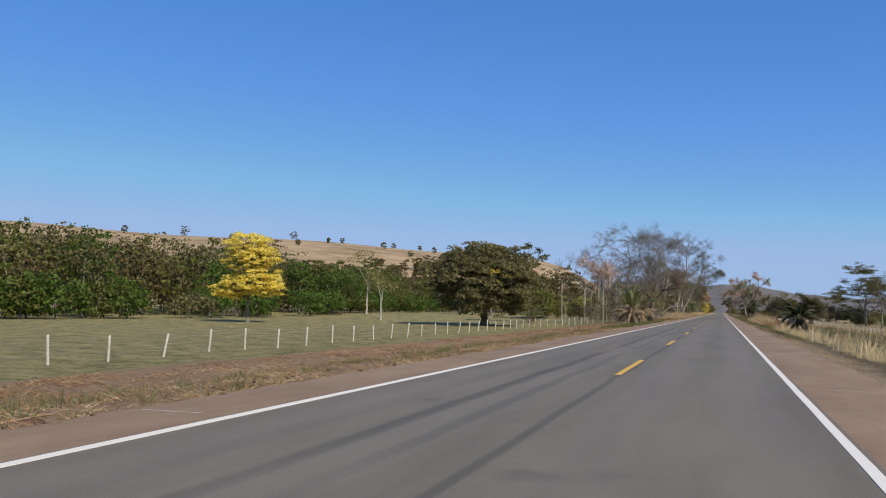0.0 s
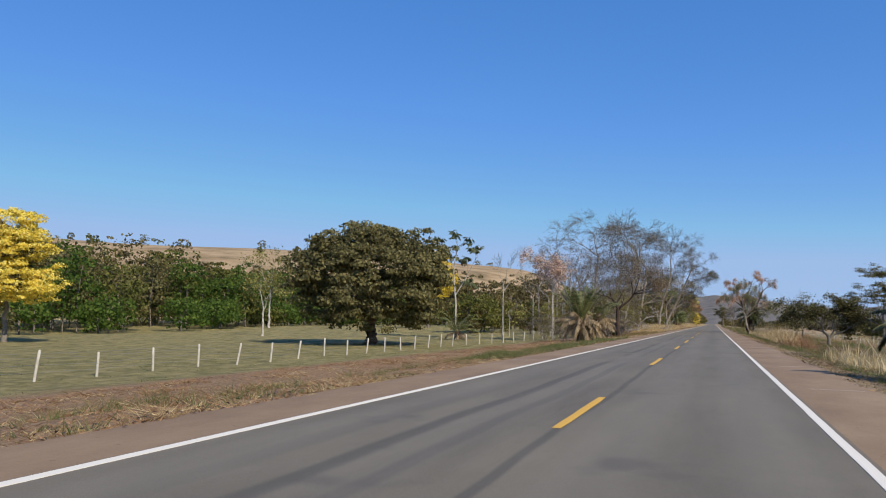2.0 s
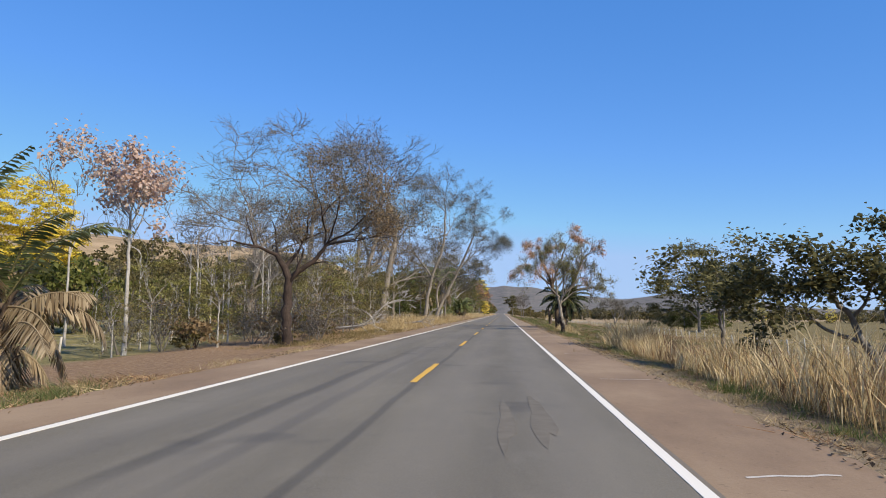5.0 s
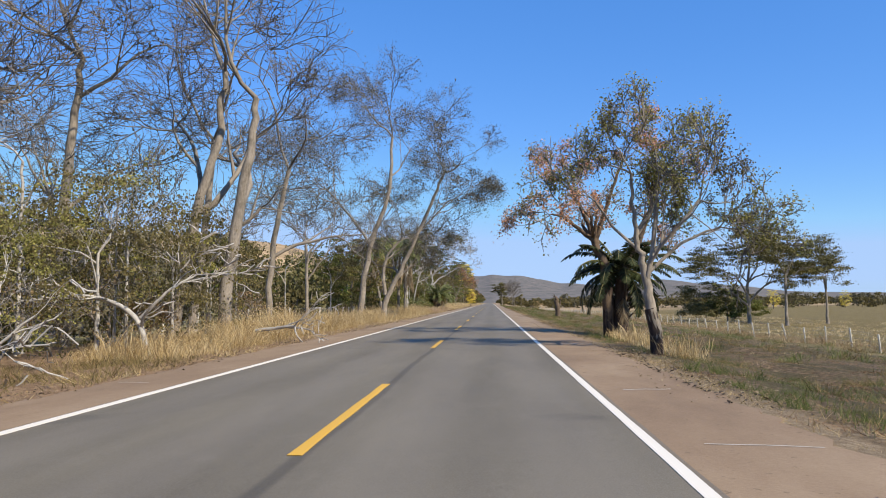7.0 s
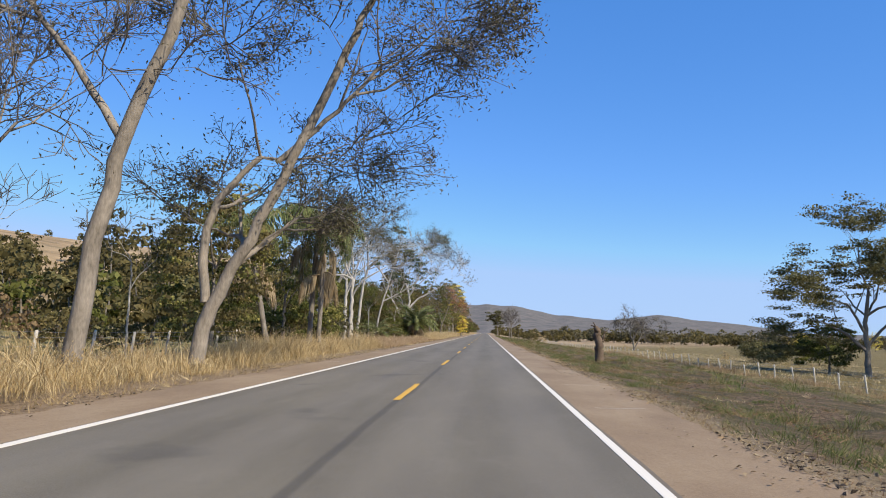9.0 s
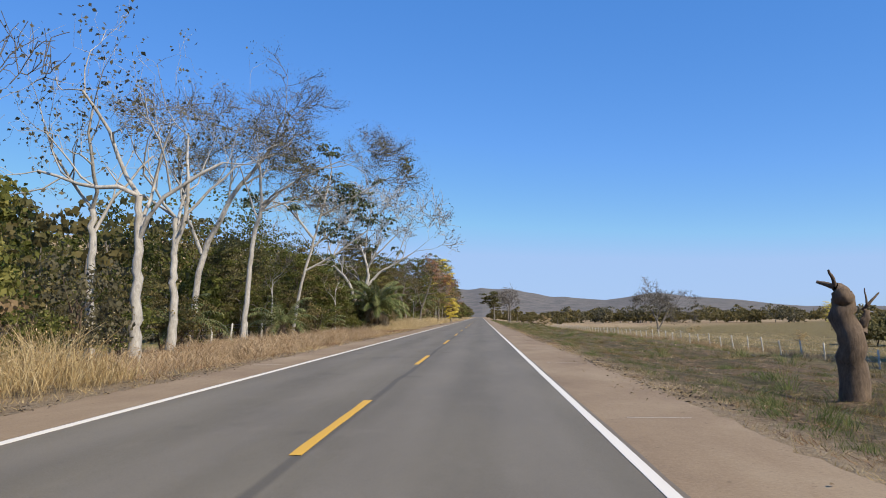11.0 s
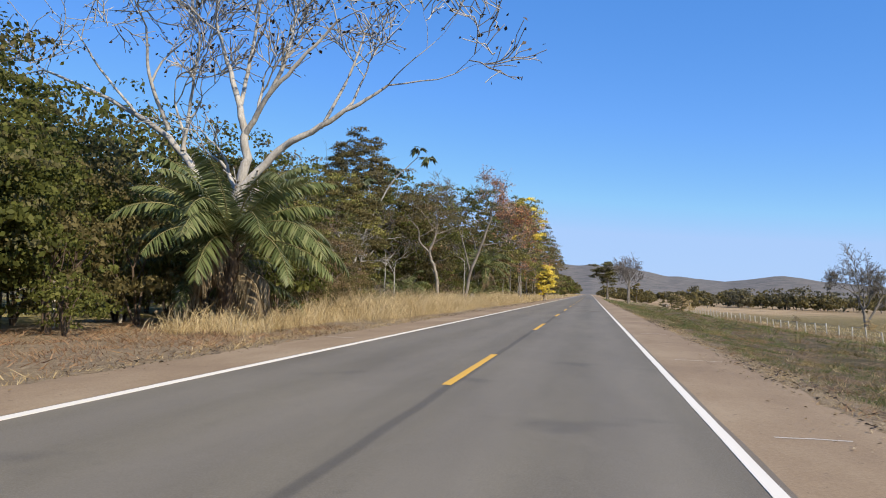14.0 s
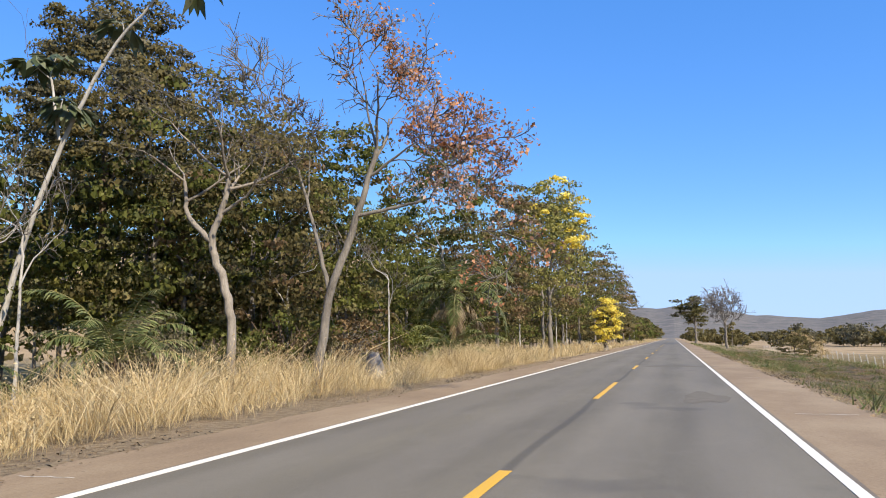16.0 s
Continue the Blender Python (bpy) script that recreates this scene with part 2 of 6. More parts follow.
    straw = ramp(t, mixc(t, 0.4, mid, fine), [(0.3, (0.085, 0.064, 0.024)), (0.5, (0.165, 0.125, 0.047)), (0.7, (0.25, 0.19, 0.078))])
    c = mixc(t, math_node(t, 'MULTIPLY', span(t, rx, 21.0, 28.0), 0.95), c, straw)
    d = math_node(t, 'ADD', math_node(t, 'MULTIPLY', X, -0.8), math_node(t, 'MULTIPLY', Y, 0.6))
    c = mixc(t, span(t, d, 235, 300), c, hill)
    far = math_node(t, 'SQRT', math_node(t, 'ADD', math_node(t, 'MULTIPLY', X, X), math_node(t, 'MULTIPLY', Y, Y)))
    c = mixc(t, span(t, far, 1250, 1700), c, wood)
    t.links.new(c, b.inputs["Base Color"])
    bump(t, b, math_node(t, 'ADD', fine, mid), 0.9, 0.2)
    return m


def steps(knots):
    out = []
    for a, b, s in knots:
        out += list(np.arange(a, b, s))
    return out + [knots[-1][1]]


gx = steps([(4.6, 9, 0.4), (9, 16, 0.7), (16, 32, 1.6), (32, 100, 5), (100, 400, 15), (400, 1600, 60), (1600, 4200, 200)])
xs = np.array([-v for v in reversed(gx)] + [0.0] + gx)
ys = np.array(steps([(-4200, -400, 380), (-400, -20, 38), (-20, 470, 2.0), (470, 800, 6), (800, 1600, 25), (1600, 4400, 140)]))
GX, GY = np.meshgrid(xs, ys)
GZ = land(GX, GY) - 0.02
GZ[(np.abs(GX) < 4.7) & (GY < 1350)] = -0.06
verts = np.stack([GX, GY, GZ], -1).reshape(-1, 3)
n = len(xs)
idx = (np.arange(len(ys) - 1)[:, None] * n + np.arange(n - 1)[None]).ravel()
faces = np.stack([idx, idx + 1, idx + n + 1, idx + n], -1)
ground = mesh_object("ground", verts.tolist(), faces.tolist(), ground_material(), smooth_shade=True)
tagged(ground, "dry grassland with low verges and brown hills", "ground", kind="structure")


# the carriageway
def asphalt_material():
    m, t, b = nodes("worn_asphalt", 0.75)
    co = t.nodes.new("ShaderNodeTexCoord").outputs["Object"]
    sep = t.nodes.new("ShaderNodeSeparateXYZ")
    t.links.new(co, sep.inputs[0])
    X = sep.outputs[0]
    grain = noise_tex(t, 60.0, 3.0, 0.8)
    patch = noise_tex(t, 0.5, 4.0, 0.6, stretch=(1.6, 0.25, 1))
    c = ramp(t, patch, [(0.3, (0.112, 0.098, 0.072)), (0.7, (0.190, 0.166, 0.119))])
    blotch = noise_tex(t, 1.7, 5.0, 0.7, stretch=(1.0, 0.5, 1))
    c = mixc(t, math_node(t, 'MULTIPLY', span(t, blotch, 0.5, 0.75), 0.35), c, (0.225, 0.198, 0.155))
    c = mixc(t, math_node(t, 'MULTIPLY', span(t, noise_tex(t, 5.0, 4.0, 0.75), 0.56, 0.72), 0.3), c, (0.075, 0.066, 0.055))
    c = mixc(t, math_node(t, 'MULTIPLY', grain, 0.7), c, ramp(t, grain, [(0.35, (0.07, 0.06, 0.047)), (0.7, (0.24, 0.21, 0.158))]))
    sway = math_node(t, 'MULTIPLY_ADD', noise_tex(t, 0.12, 2.0, stretch=(0.0, 1.0, 0.0)), 0.3, -0.15)
    xs_ = math_node(t, 'ADD', X, sway)

    def stripe(at, width, soft):
        dist = math_node(t, 'ABSOLUTE', math_node(t, 'SUBTRACT', xs_, at))
        return math_node(t, 'SUBTRACT', 1.0, span(t, dist, width, width + soft))
    gaps = span(t, noise_tex(t, 0.05, 3.0, stretch=(0.4, 1.0, 1.0)), 0.36, 0.52)
    for at, w, s, k in ((0.12, 0.03, 0.07, 0.42), (-1.45, 0.06, 0.13, 0.5), (-0.8, 0.05, 0.12, 0.4), (-2.3, 0.08, 0.2, 0.2)):
        f = math_node(t, 'MULTIPLY', stripe(at, w, s), k)
        if at < 0:
            f = math_node(t, 'MULTIPLY', f, math_node(t, 'MULTIPLY', gaps, math_node(t, 'SUBTRACT', 1.0, span(t, sep.outputs[1], 115, 165))))
        c = mixc(t, f, c, (0.035, 0.033, 0.032))
    for at in (0.95, 2.55, -1.0, -2.6):
        c = mixc(t, math_node(t, 'MULTIPLY', stripe(at, 0.2, 0.4), 0.22), c, (0.215, 0.19, 0.155))
    c = mixc(t, math_node(t, 'MULTIPLY', span(t, noise_tex(t, 0.35, 3.0), 0.62, 0.72), 0.35), c, (0.05, 0.047, 0.045))
    # dust near the edges
    ax = math_node(t, 'ABSOLUTE', X)
    c = mixc(t, math_node(t, 'MULTIPLY', span(t, ax, 3.2, 3.7), 0.5), c, (0.22, 0.16, 0.11))
    t.links.new(c, b.inputs["Base Color"])
    bump(t, b, math_node(t, 'ADD', grain, blotch), 0.45, 0.008)
    return m


def dusty_material():
    m, t, b = nodes("dusty_shoulder", 0.9)
    patch = noise_tex(t, 0.5, 5.0, 0.65, stretch=(1.0, 0.4, 1.0))
    grain = noise_tex(t, 30.0, 4.0, 0.8)
    c = ramp(t, patch, [(0.3, (0.175, 0.117, 0.068)), (0.5, (0.26, 0.184, 0.108)), (0.72, (0.36, 0.275, 0.172))])
    c = mixc(t, 0.35, c, ramp(t, grain, [(0.3, (0.13, 0.09, 0.06)), (0.7, (0.38, 0.29, 0.19))]))
    # redder earth on the first stretch, and small dark debris
    sep = t.nodes.new("ShaderNodeSeparateXYZ")
    t.links.new(t.nodes.new("ShaderNodeTexCoord").outputs["Object"], sep.inputs[0])
    red = math_node(t, 'SUBTRACT', 0.5, math_node(t, 'MULTIPLY', span(t, sep.outputs[1], 130, 230), 0.5))
    c = mixc(t, red, c, ramp(t, patch, [(0.3, (0.16, 0.098, 0.062)), (0.7, (0.28, 0.185, 0.115))]))
    c = mixc(t, math_node(t, 'MULTIPLY', span(t, noise_tex(t, 7.0, 3.0, 0.7), 0.64, 0.7), 0.5), c, (0.10, 0.07, 0.045))
    t.links.new(c, b.inputs["Base Color"])
    bump(t, b, grain, 0.4, 0.01)
    return m


def paint_material(name, colour, worn):
    m, t, b = nodes(name, 0.6)
    f = noise_tex(t, 9.0, 6.0, 0.75)
    g = noise_tex(t, 0.8, 2.0)
    f = math_node(t, 'MULTIPLY_ADD', g, 0.35, math_node(t, 'MULTIPLY', f, 0.75))
    c = ramp(t, f, [(worn - 0.1, (0.16, 0.15, 0.135)), (worn, colour), (1.0, colour)])
    t.links.new(c, b.inputs["Base Color"])
    return m


def slab(name, x0, x1, y0, y1, z, material, label, category, step=4.0, edge=0.0, parent=None, seed=1):
    """A long flat layer with a real, slightly uneven edge, on the ground."""
    rng = np.random.default_rng(seed)
    yy = np.arange(y0, y1 + step, step)
    v, f = [], []
    for y in yy:
        a, c = x0 + edge * rng.normal() * (x0 < -4 or edge < 0.05), x1 + edge * rng.normal() * (x1 > 4 or edge < 0.05)
        v += [(a, y, z - 0.06), (a, y, z), (c, y, z), (c, y, z - 0.06)]
    for i in range(len(yy) - 1):
        k = 4 * i
        f += [(k, k + 1, k + 5, k + 4), (k + 1, k + 2, k + 6, k + 5), (k + 2, k + 3, k + 7, k + 6)]
    ob = mesh_object(name, v, [tuple(reversed(q)) for q in f], material, parent)
    if category:
        tagged(ob, label, category, kind="structure")
    return ob


DUST = dusty_material()
WHITE = paint_material("white_road_paint", (0.72, 0.67, 0.57), 0.38)
AMBER = paint_material("yellow_road_paint", (0.62, 0.36, 0.05), 0.36)
road = slab("road", -3.54, 3.50, -60, 1300, 0.03, asphalt_material(), "straight two-lane road of worn grey asphalt", "road", 1.0, 0.006)
slab("shoulder_left", -5.0, -3.52, -60, 1300, 0.012, DUST, "narrow brown dusty road shoulder", "shoulder", 0.35, 0.05, seed=2)
slab("shoulder_right", 3.48, 5.2, -60, 1300, 0.012, DUST, "narrow brown dusty road shoulder", "shoulder", 0.35, 0.06, seed=3)
slab("edge_line_left", -3.49, -3.35, -60, 1300, 0.036, WHITE, "solid white painted edge line on asphalt", "road marking", 0.8, 0.0018, seed=4)
slab("edge_line_right", 3.32, 3.44, -60, 1300, 0.036, WHITE, "solid white painted edge line on asphalt", "road marking", 0.8, 0.0018, seed=5)
DASHES = {2: (32.5, 4.7), 3: (48.3, 4.8), 4: (64.2, 4.3), 5: (79.9, 4.4), 6: (95.6, 4.9), 7: (109.6, 6.7), 8: (127.6, 4.8), 10: (159.45, 5.3), 11: (175.4, 4.5),
          12: (190.4, 5.4), 13: (207.4, 4.6), 14: (223.2, 5.0), 16: (254.2, 5.0), 17: (270.7, 4.8), 18: (287.0, 5.3), 19: (303.65, 5.5), 20: (320.2, 5.1), 21: (336.6, 4.9), 22: (351.2, 5.8)}
for k in range(-1, 48):
    y0, size = DASHES.get(k, (k * 16.0, 4.4))
    dx = 0.06 if k >= 20 else 0.0
    dash = slab("centre_dash", dx - 0.005, dx + 0.125, y0, y0 + size, 0.036, AMBER, "yellow painted centre dash on worn asphalt", "road marking", size / 8, 0.005, seed=k + 9)
    dash["group"] = "dashes of the centre line"

# pale sealed joints across the shoulder
JOINT = paint_material("pale_joint_filler", (0.50, 0.45, 0.38), 0.42)
rng = np.random.default_rng(8)
for k, y in enumerate(np.arange(24, 420, 9.6)):
    for x0, x1 in ((3.9, 5.1), (-4.85, -3.9))[:1 if k % 3 else 2]:
        y1 = y + rng.normal() * 1.2
        tilt, w = rng.normal() * 0.12, rng.uniform(0.012, 0.03)
        pts = [(x0 + (x1 - x0) * u, y1 + tilt * u + rng.normal() * 0.015) for u in np.linspace(0, rng.uniform(0.6, 1.0), 7)]
        v = [(px, py - w, 0.016) for px, py in pts] + [(px, py + w, 0.016) for px, py in pts]
        j = mesh_object("shoulder_joint", v, [(i, i + 1, i + 8, i + 7) for i in range(6)], JOINT)
        tagged(j, "pale filled joint across the dusty shoulder", "road joint", "joints of the shoulder", "structure")

# cracks that run across the edge line
CRACK = bark_material("open_crack", (0.02, 0.018, 0.016), (0.05, 0.045, 0.04), 8.0)
for k, (x0, x1, y, z) in enumerate([(3.05, 3.62, 269.1, 0.0385), (2.7, 3.6, 333.0, 0.0385), (4.0, 5.2, 316.4, 0.0165), (3.6, 4.9, 332.2, 0.0165)]):
    u = np.linspace(0, 1, 12)
    cx, cy = x0 + (x1 - x0) * u, y + 0.05 * np.cumsum(rng.normal(size=12)) * 0.5
    w = 0.022 * np.sin(np.pi * (0.06 + 0.88 * u)) + 0.004
    v = [(a, b - c, z) for a, b, c in zip(cx, cy, w)] + [(a, b + c, z) for a, b, c in zip(cx, cy, w)]
    tagged(mesh_object("road_crack", v, [(i, i + 1, i + 13, i + 12) for i in range(11)], CRACK), "narrow dark crack across the road's edge", "road crack", "cracks of the road", "structure")

# irregular dark patches and worn spots on the carriageway
DARK_PATCH = nodes("dark_asphalt_patch", 0.9)[0]
patch_tree = DARK_PATCH.node_tree
patch_tree.links.new(ramp(patch_tree, noise_tex(patch_tree, 4.0, 4.0), [(0.3, (0.122, 0.107, 0.082)), (0.7, (0.162, 0.14, 0.108))]), patch_tree.nodes["Principled BSDF"].inputs["Base Color"])
for x, y, wx, wy in [(1.85, 122.5, 0.1, 2.0), (2.3, 123.0, 0.14, 2.2), (2.5, 92.0, 0.7, 0.25), (0.6, 261.2, 0.22, 0.25), (2.3, 261.6, 0.25, 0.2), (2.5, 281.0, 0.3, 0.4), (2.5, 352.0, 0.5, 1.6), (1.9, 371.3, 1.6, 0.8), (3.0, 188.0, 0.2, 0.3)]:
    a = np.linspace(0, 2 * np.pi, 19)[:-1]
    rr = 1 + 0.22 * np.sin(a * 3 + x) + 0.15 * np.sin(a * 5 + y)
    v = [(x + wx * q * math.cos(b), y + wy * q * math.sin(b), 0.0345) for b, q in zip(a, rr)]
    tagged(mesh_object("tar_patch", v, [tuple(range(18))], DARK_PATCH), "irregular dark patch on the asphalt", "road patch", "tar patches", "structure")


# ---- plants: wood and leaves ----
def unit(v):
    return v / (np.linalg.norm(v) + 1e-9)


class Shape:
    """Collects tubes and leaves into one mesh."""

    def __init__(self):
        self.v, self.f, self.n = [], [], 0

    def tube(self, pts, radii, sides):
        pts = np.asarray(pts, float)
        k = len(pts)
        along = np.gradient(pts, axis=0)
        along /= np.linalg.norm(along, axis=1)[:, None] + 1e-9
        ref = np.array([0.31, 0.17, 0.93]) if abs(along[0][2]) < 0.9 else np.array([0.93, 0.2, 0.1])
        a = np.cross(along, ref)
        a /= np.linalg.norm(a, axis=1)[:, None] + 1e-9
        b = np.cross(along, a)
        th = np.arange(sides) * 2 * np.pi / sides
        ring = a[:, None] * np.cos(th)[None, :, None] + b[:, None] * np.sin(th)[None, :, None]
        v = pts[:, None] + ring * np.asarray(radii)[:, None, None]
        self.v.append(v.reshape(-1, 3))
        i = np.arange(k - 1)[:, None] * sides
        j = np.arange(sides)[None]
        j2 = (j + 1) % sides
        q = np.stack([i + j, i + j2, i + sides + j2, i + sides + j], -1).reshape(-1, 4) + self.n
        self.f.append(q)
        self.n += k * sides

    def cards(self, centres, normals, size, rng, long=1.5, fold=0.25):
        """Small pointed leaves of four corners, folded along the middle."""
        c = np.asarray(centres, float)
        m = len(c)
        if m == 0:
            return
        nrm = np.asarray(normals, float)
        nrm = nrm / (np.linalg.norm(nrm, axis=1)[:, None] + 1e-9)
        r = rng.normal(size=(m, 3))
        a = np.cross(nrm, r)
        a /= np.linalg.norm(a, axis=1)[:, None] + 1e-9
        b = np.cross(nrm, a)
        s = (np.asarray(size) * rng.uniform(0.6, 1.3, m))[:, None]
        v = np.stack([c - a * s * long * 0.5, c + b * s * 0.5 + nrm * s * fold, c + a * s * long * 0.5, c - b * s * 0.5 + nrm * s * fold], 1)
        self.v.append(v.reshape(-1, 3))
        self.f.append(np.arange(m * 4).reshape(m, 4) + self.n)
        self.n += m * 4

    def blades(self, roots, tips, widths, rng, short=False):
        """Grass blades: a narrow foot, a bend and a point."""
        r, t = np.asarray(roots, float), np.asarray(tips, float)
        m = len(r)
        side = np.cross(t - r, rng.normal(size=(m, 3)))
        side /= np.linalg.norm(side, axis=1)[:, None] + 1e-9
        w = np.asarray(widths)[:, None] * side
        mid = r * 0.5 + t * 0.5
        mid[:, 2] += 0.12 * np.linalg.norm(t - r, axis=1)
        if short:
            v = np.stack([r - w * 0.5, r + w * 0.5, t], 1)
        else:
            v = np.stack([r, mid + w * 0.6, t, mid - w * 0.6], 1)
        k = v.shape[1]
        self.v.append(v.reshape(-1, 3))
        self.f.append(np.arange(m * k).reshape(m, k) + self.n)
        self.n += m * k

    def build(self, name, material, parent=None, label="", smooth_shade=False):
        me = bpy.data.meshes.new(name)
        v = np.concatenate(self.v) if self.v else np.zeros((0, 3))
        loops = np.concatenate([q.ravel() for q in self.f])
        sizes = np.concatenate([np.full(len(q), q.shape[1]) for q in self.f])
        me.vertices.add(len(v))
        me.vertices.foreach_set("co", v.astype(np.float32).ravel())
        me.loops.add(len(loops))
        me.loops.foreach_set("vertex_index", loops.astype(np.int32))
        me.polygons.add(len(sizes))
        starts = np.concatenate([[0], np.cumsum(sizes)[:-1]])
        me.polygons.foreach_set("loop_start", starts.astype(np.int32))
        if smooth_shade:
            me.polygons.foreach_set("use_smooth", np.ones(len(sizes), bool))
        me.update(calc_edges=True)
        me.materials.append(material)
        ob = new(name, me)
        if parent:
            ob.parent = parent
        if label:
            ob["label"] = label
        return ob


def grow(rng, stems, levels, length, spread, ratio=0.68, kids=(3, 5), wander=0.16, lift=0.05, droop=0.0, first=0.3, thin=0.6, flat=0.0, dense=0):
    """Branches out of the given stems. A stem is a list of (x, y, z, radius).
    Returns branches as (points, radii, level) and the twigs' ends as (place, way)."""
    out, tips, todo = [], [], []
    for stem in stems:
        s = np.array(stem, float)
        knots = np.linspace(0, 1, len(s))
        fine = np.linspace(0, 1, max(6, 4 * len(s)))
        p = np.stack([np.interp(fine, knots, s[:, k]) for k in range(4)], 1)
        for _ in range(2):
            p[1:-1] = (p[:-2] + 2 * p[1:-1] + p[2:]) / 4
        p[1:-1, :3] += rng.normal(size=(len(p) - 2, 3)) * s[0, 3] * 0.16
        out.append((p[:, :3], p[:, 3], 0))
        kn = rng.integers(kids[0] + 1, kids[1] + 2)
        for c in range(kn):
            u = 1.0 if c < 2 else rng.uniform(1 - first, 0.97)
            at = int(u * (len(p) - 1))
            way = unit(p[at, :3] - p[max(at - 2, 0), :3])
            todo.append((p[at, :3].copy(), way, length * rng.uniform(0.75, 1.1) * (1 - 0.25 * (1 - u)), p[at, 3] * rng.uniform(0.55, 0.8), 1, c / kn))
    while todo:
        at, way, size, r, level, turn = todo.pop()
        side = np.cross(way, [0.12, 0.31, 0.94])
        side = unit(side) if np.linalg.norm(side) > 0.05 else np.array([1.0, 0, 0])
        other = np.cross(way, side)
        phi = 2 * np.pi * turn + rng.uniform(-0.6, 0.6)
        ang = radians(spread[min(level - 1, len(spread) - 1)]) * rng.uniform(0.6, 1.25)
        d = unit(way * math.cos(ang) + (side * math.cos(phi) + other * math.sin(phi)) * math.sin(ang))
        d[2] *= 1 - flat
        d = unit(d)
        k = 5 if level == 1 else 4 if level == 2 else 3 if level == 3 else 2
        pts = [at]
        for i in range(k):
            d = unit(d + rng.normal(size=3) * wander * (1.0 if level < 3 else 1.5) + np.array([0, 0, lift - droop * level / levels]))
            pts.append(pts[-1] + d * size / k)
        radii = np.linspace(r, max(r * 0.45, 0.006), k + 1)
        out.append((np.array(pts), radii, level))
        if level >= levels:
            tips.append((pts[-1], d))
            tips.append(((pts[-1] + pts[-2]) / 2, d))
            continue
        n_kids = rng.integers(kids[0], kids[1] + 1) + (dense if level >= levels - 2 else 0)
        for c in range(n_kids):
            u = 1.0 if c == 0 else rng.uniform(0.35, 1.0)
            j = min(int(u * k), k - 1)
            w = u * k - j
            q = pts[j] * (1 - w) + pts[j + 1] * w
            rr = np.interp(u, [0, 1], [r, radii[-1]])
            todo.append((q, unit(pts[j + 1] - pts[j]), size * ratio * rng.uniform(0.7, 1.15), max(rr * thin, 0.006), level + 1, (c + rng.uniform()) / n_kids))
    return out, tips


def wood_part(branches, material, parent, name="trunk", label="", least=0.0, sides=(9, 6, 4, 3, 3, 3)):
    s = Shape()
    for pts, radii, level in branches:
        s.tube(pts, np.maximum(radii, least * (2.2 if level == 3 else 1.5 if level == 4 else 1.0)), sides[min(level, 5)])
    return s.build(name, material, parent, label, smooth_shade=True)


def spray(rng, tips, per, spread, hang=0.0):
    """Places and normals of leaves round the twigs' ends."""
    p = np.repeat(np.array([t[0] for t in tips]), per, axis=0)
    o = rng.normal(size=p.shape) * spread
    o[:, 2] -= hang * np.abs(rng.normal(size=len(p)))
    nrm = o / (spread + 1e-6) + np.array([0, 0, 0.8]) + rng.normal(size=p.shape) * 0.6
    return p + o, nrm


def puffs(rng, centre, radii, count, per, puff, floor=-0.4, hollow=0.55, box=2.0):
    """Leaves gathered in clumps over a lumpy crown with gaps."""
    d = rng.normal(size=(count * 3, 3))
    d /= np.linalg.norm(d, axis=1)[:, None]
    d = d[d[:, 2] > floor][:count]
    d = d / (np.abs(d) ** box).sum(1)[:, None] ** (1 / box)
    lump = 1 + 0.14 * np.sin(d[:, 0] * 5 + 1.3) * np.sin(d[:, 2] * 4 + d[:, 1] * 3) + rng.normal(size=len(d)) * 0.07
    k = rng.uniform(hollow, 1.0, len(d)) ** 0.6
    c = np.asarray(centre) + d * np.asarray(radii) * (lump * k)[:, None]
    size = puff * rng.uniform(0.6, 1.3, len(d))
    e = rng.normal(size=(len(d), per, 3))
    e /= np.linalg.norm(e, axis=2)[:, :, None]
    e[:, :, 2] = np.abs(e[:, :, 2]) * 0.9 - 0.25
    p = c[:, None] + e * (size[:, None] * rng.uniform(0.35, 1.0, (len(d), per)))[:, :, None] * np.array([1, 1, 0.7])
    nrm = e + rng.normal(size=e.shape) * 0.55 + d[:, None] * 0.3
    return p.reshape(-1, 3), nrm.reshape(-1, 3)


def crown_part(parent, material, p, nrm, size, rng, name="crown", label="", long=1.5):
    s = Shape()
    s.cards(p, nrm, size, rng, long)
    return s.build(name, material, parent, label)


def plain_stem(h, r, lean=(0.0, 0.0), bend=0.0, n=5):
    return [(lean[0] * h * (i / (n - 1)) + bend * math.sin(math.pi * i / (n - 1)), lean[1] * h * i / (n - 1), -0.3 + (h + 0.3) * i / (n - 1), r * (1.25 if i == 0 else 1 - 0.45 * i / (n - 1))) for i in range(n)]


def stand(x, y, sink=0.0):
    return (x, y, ground_z(x, y) - sink)


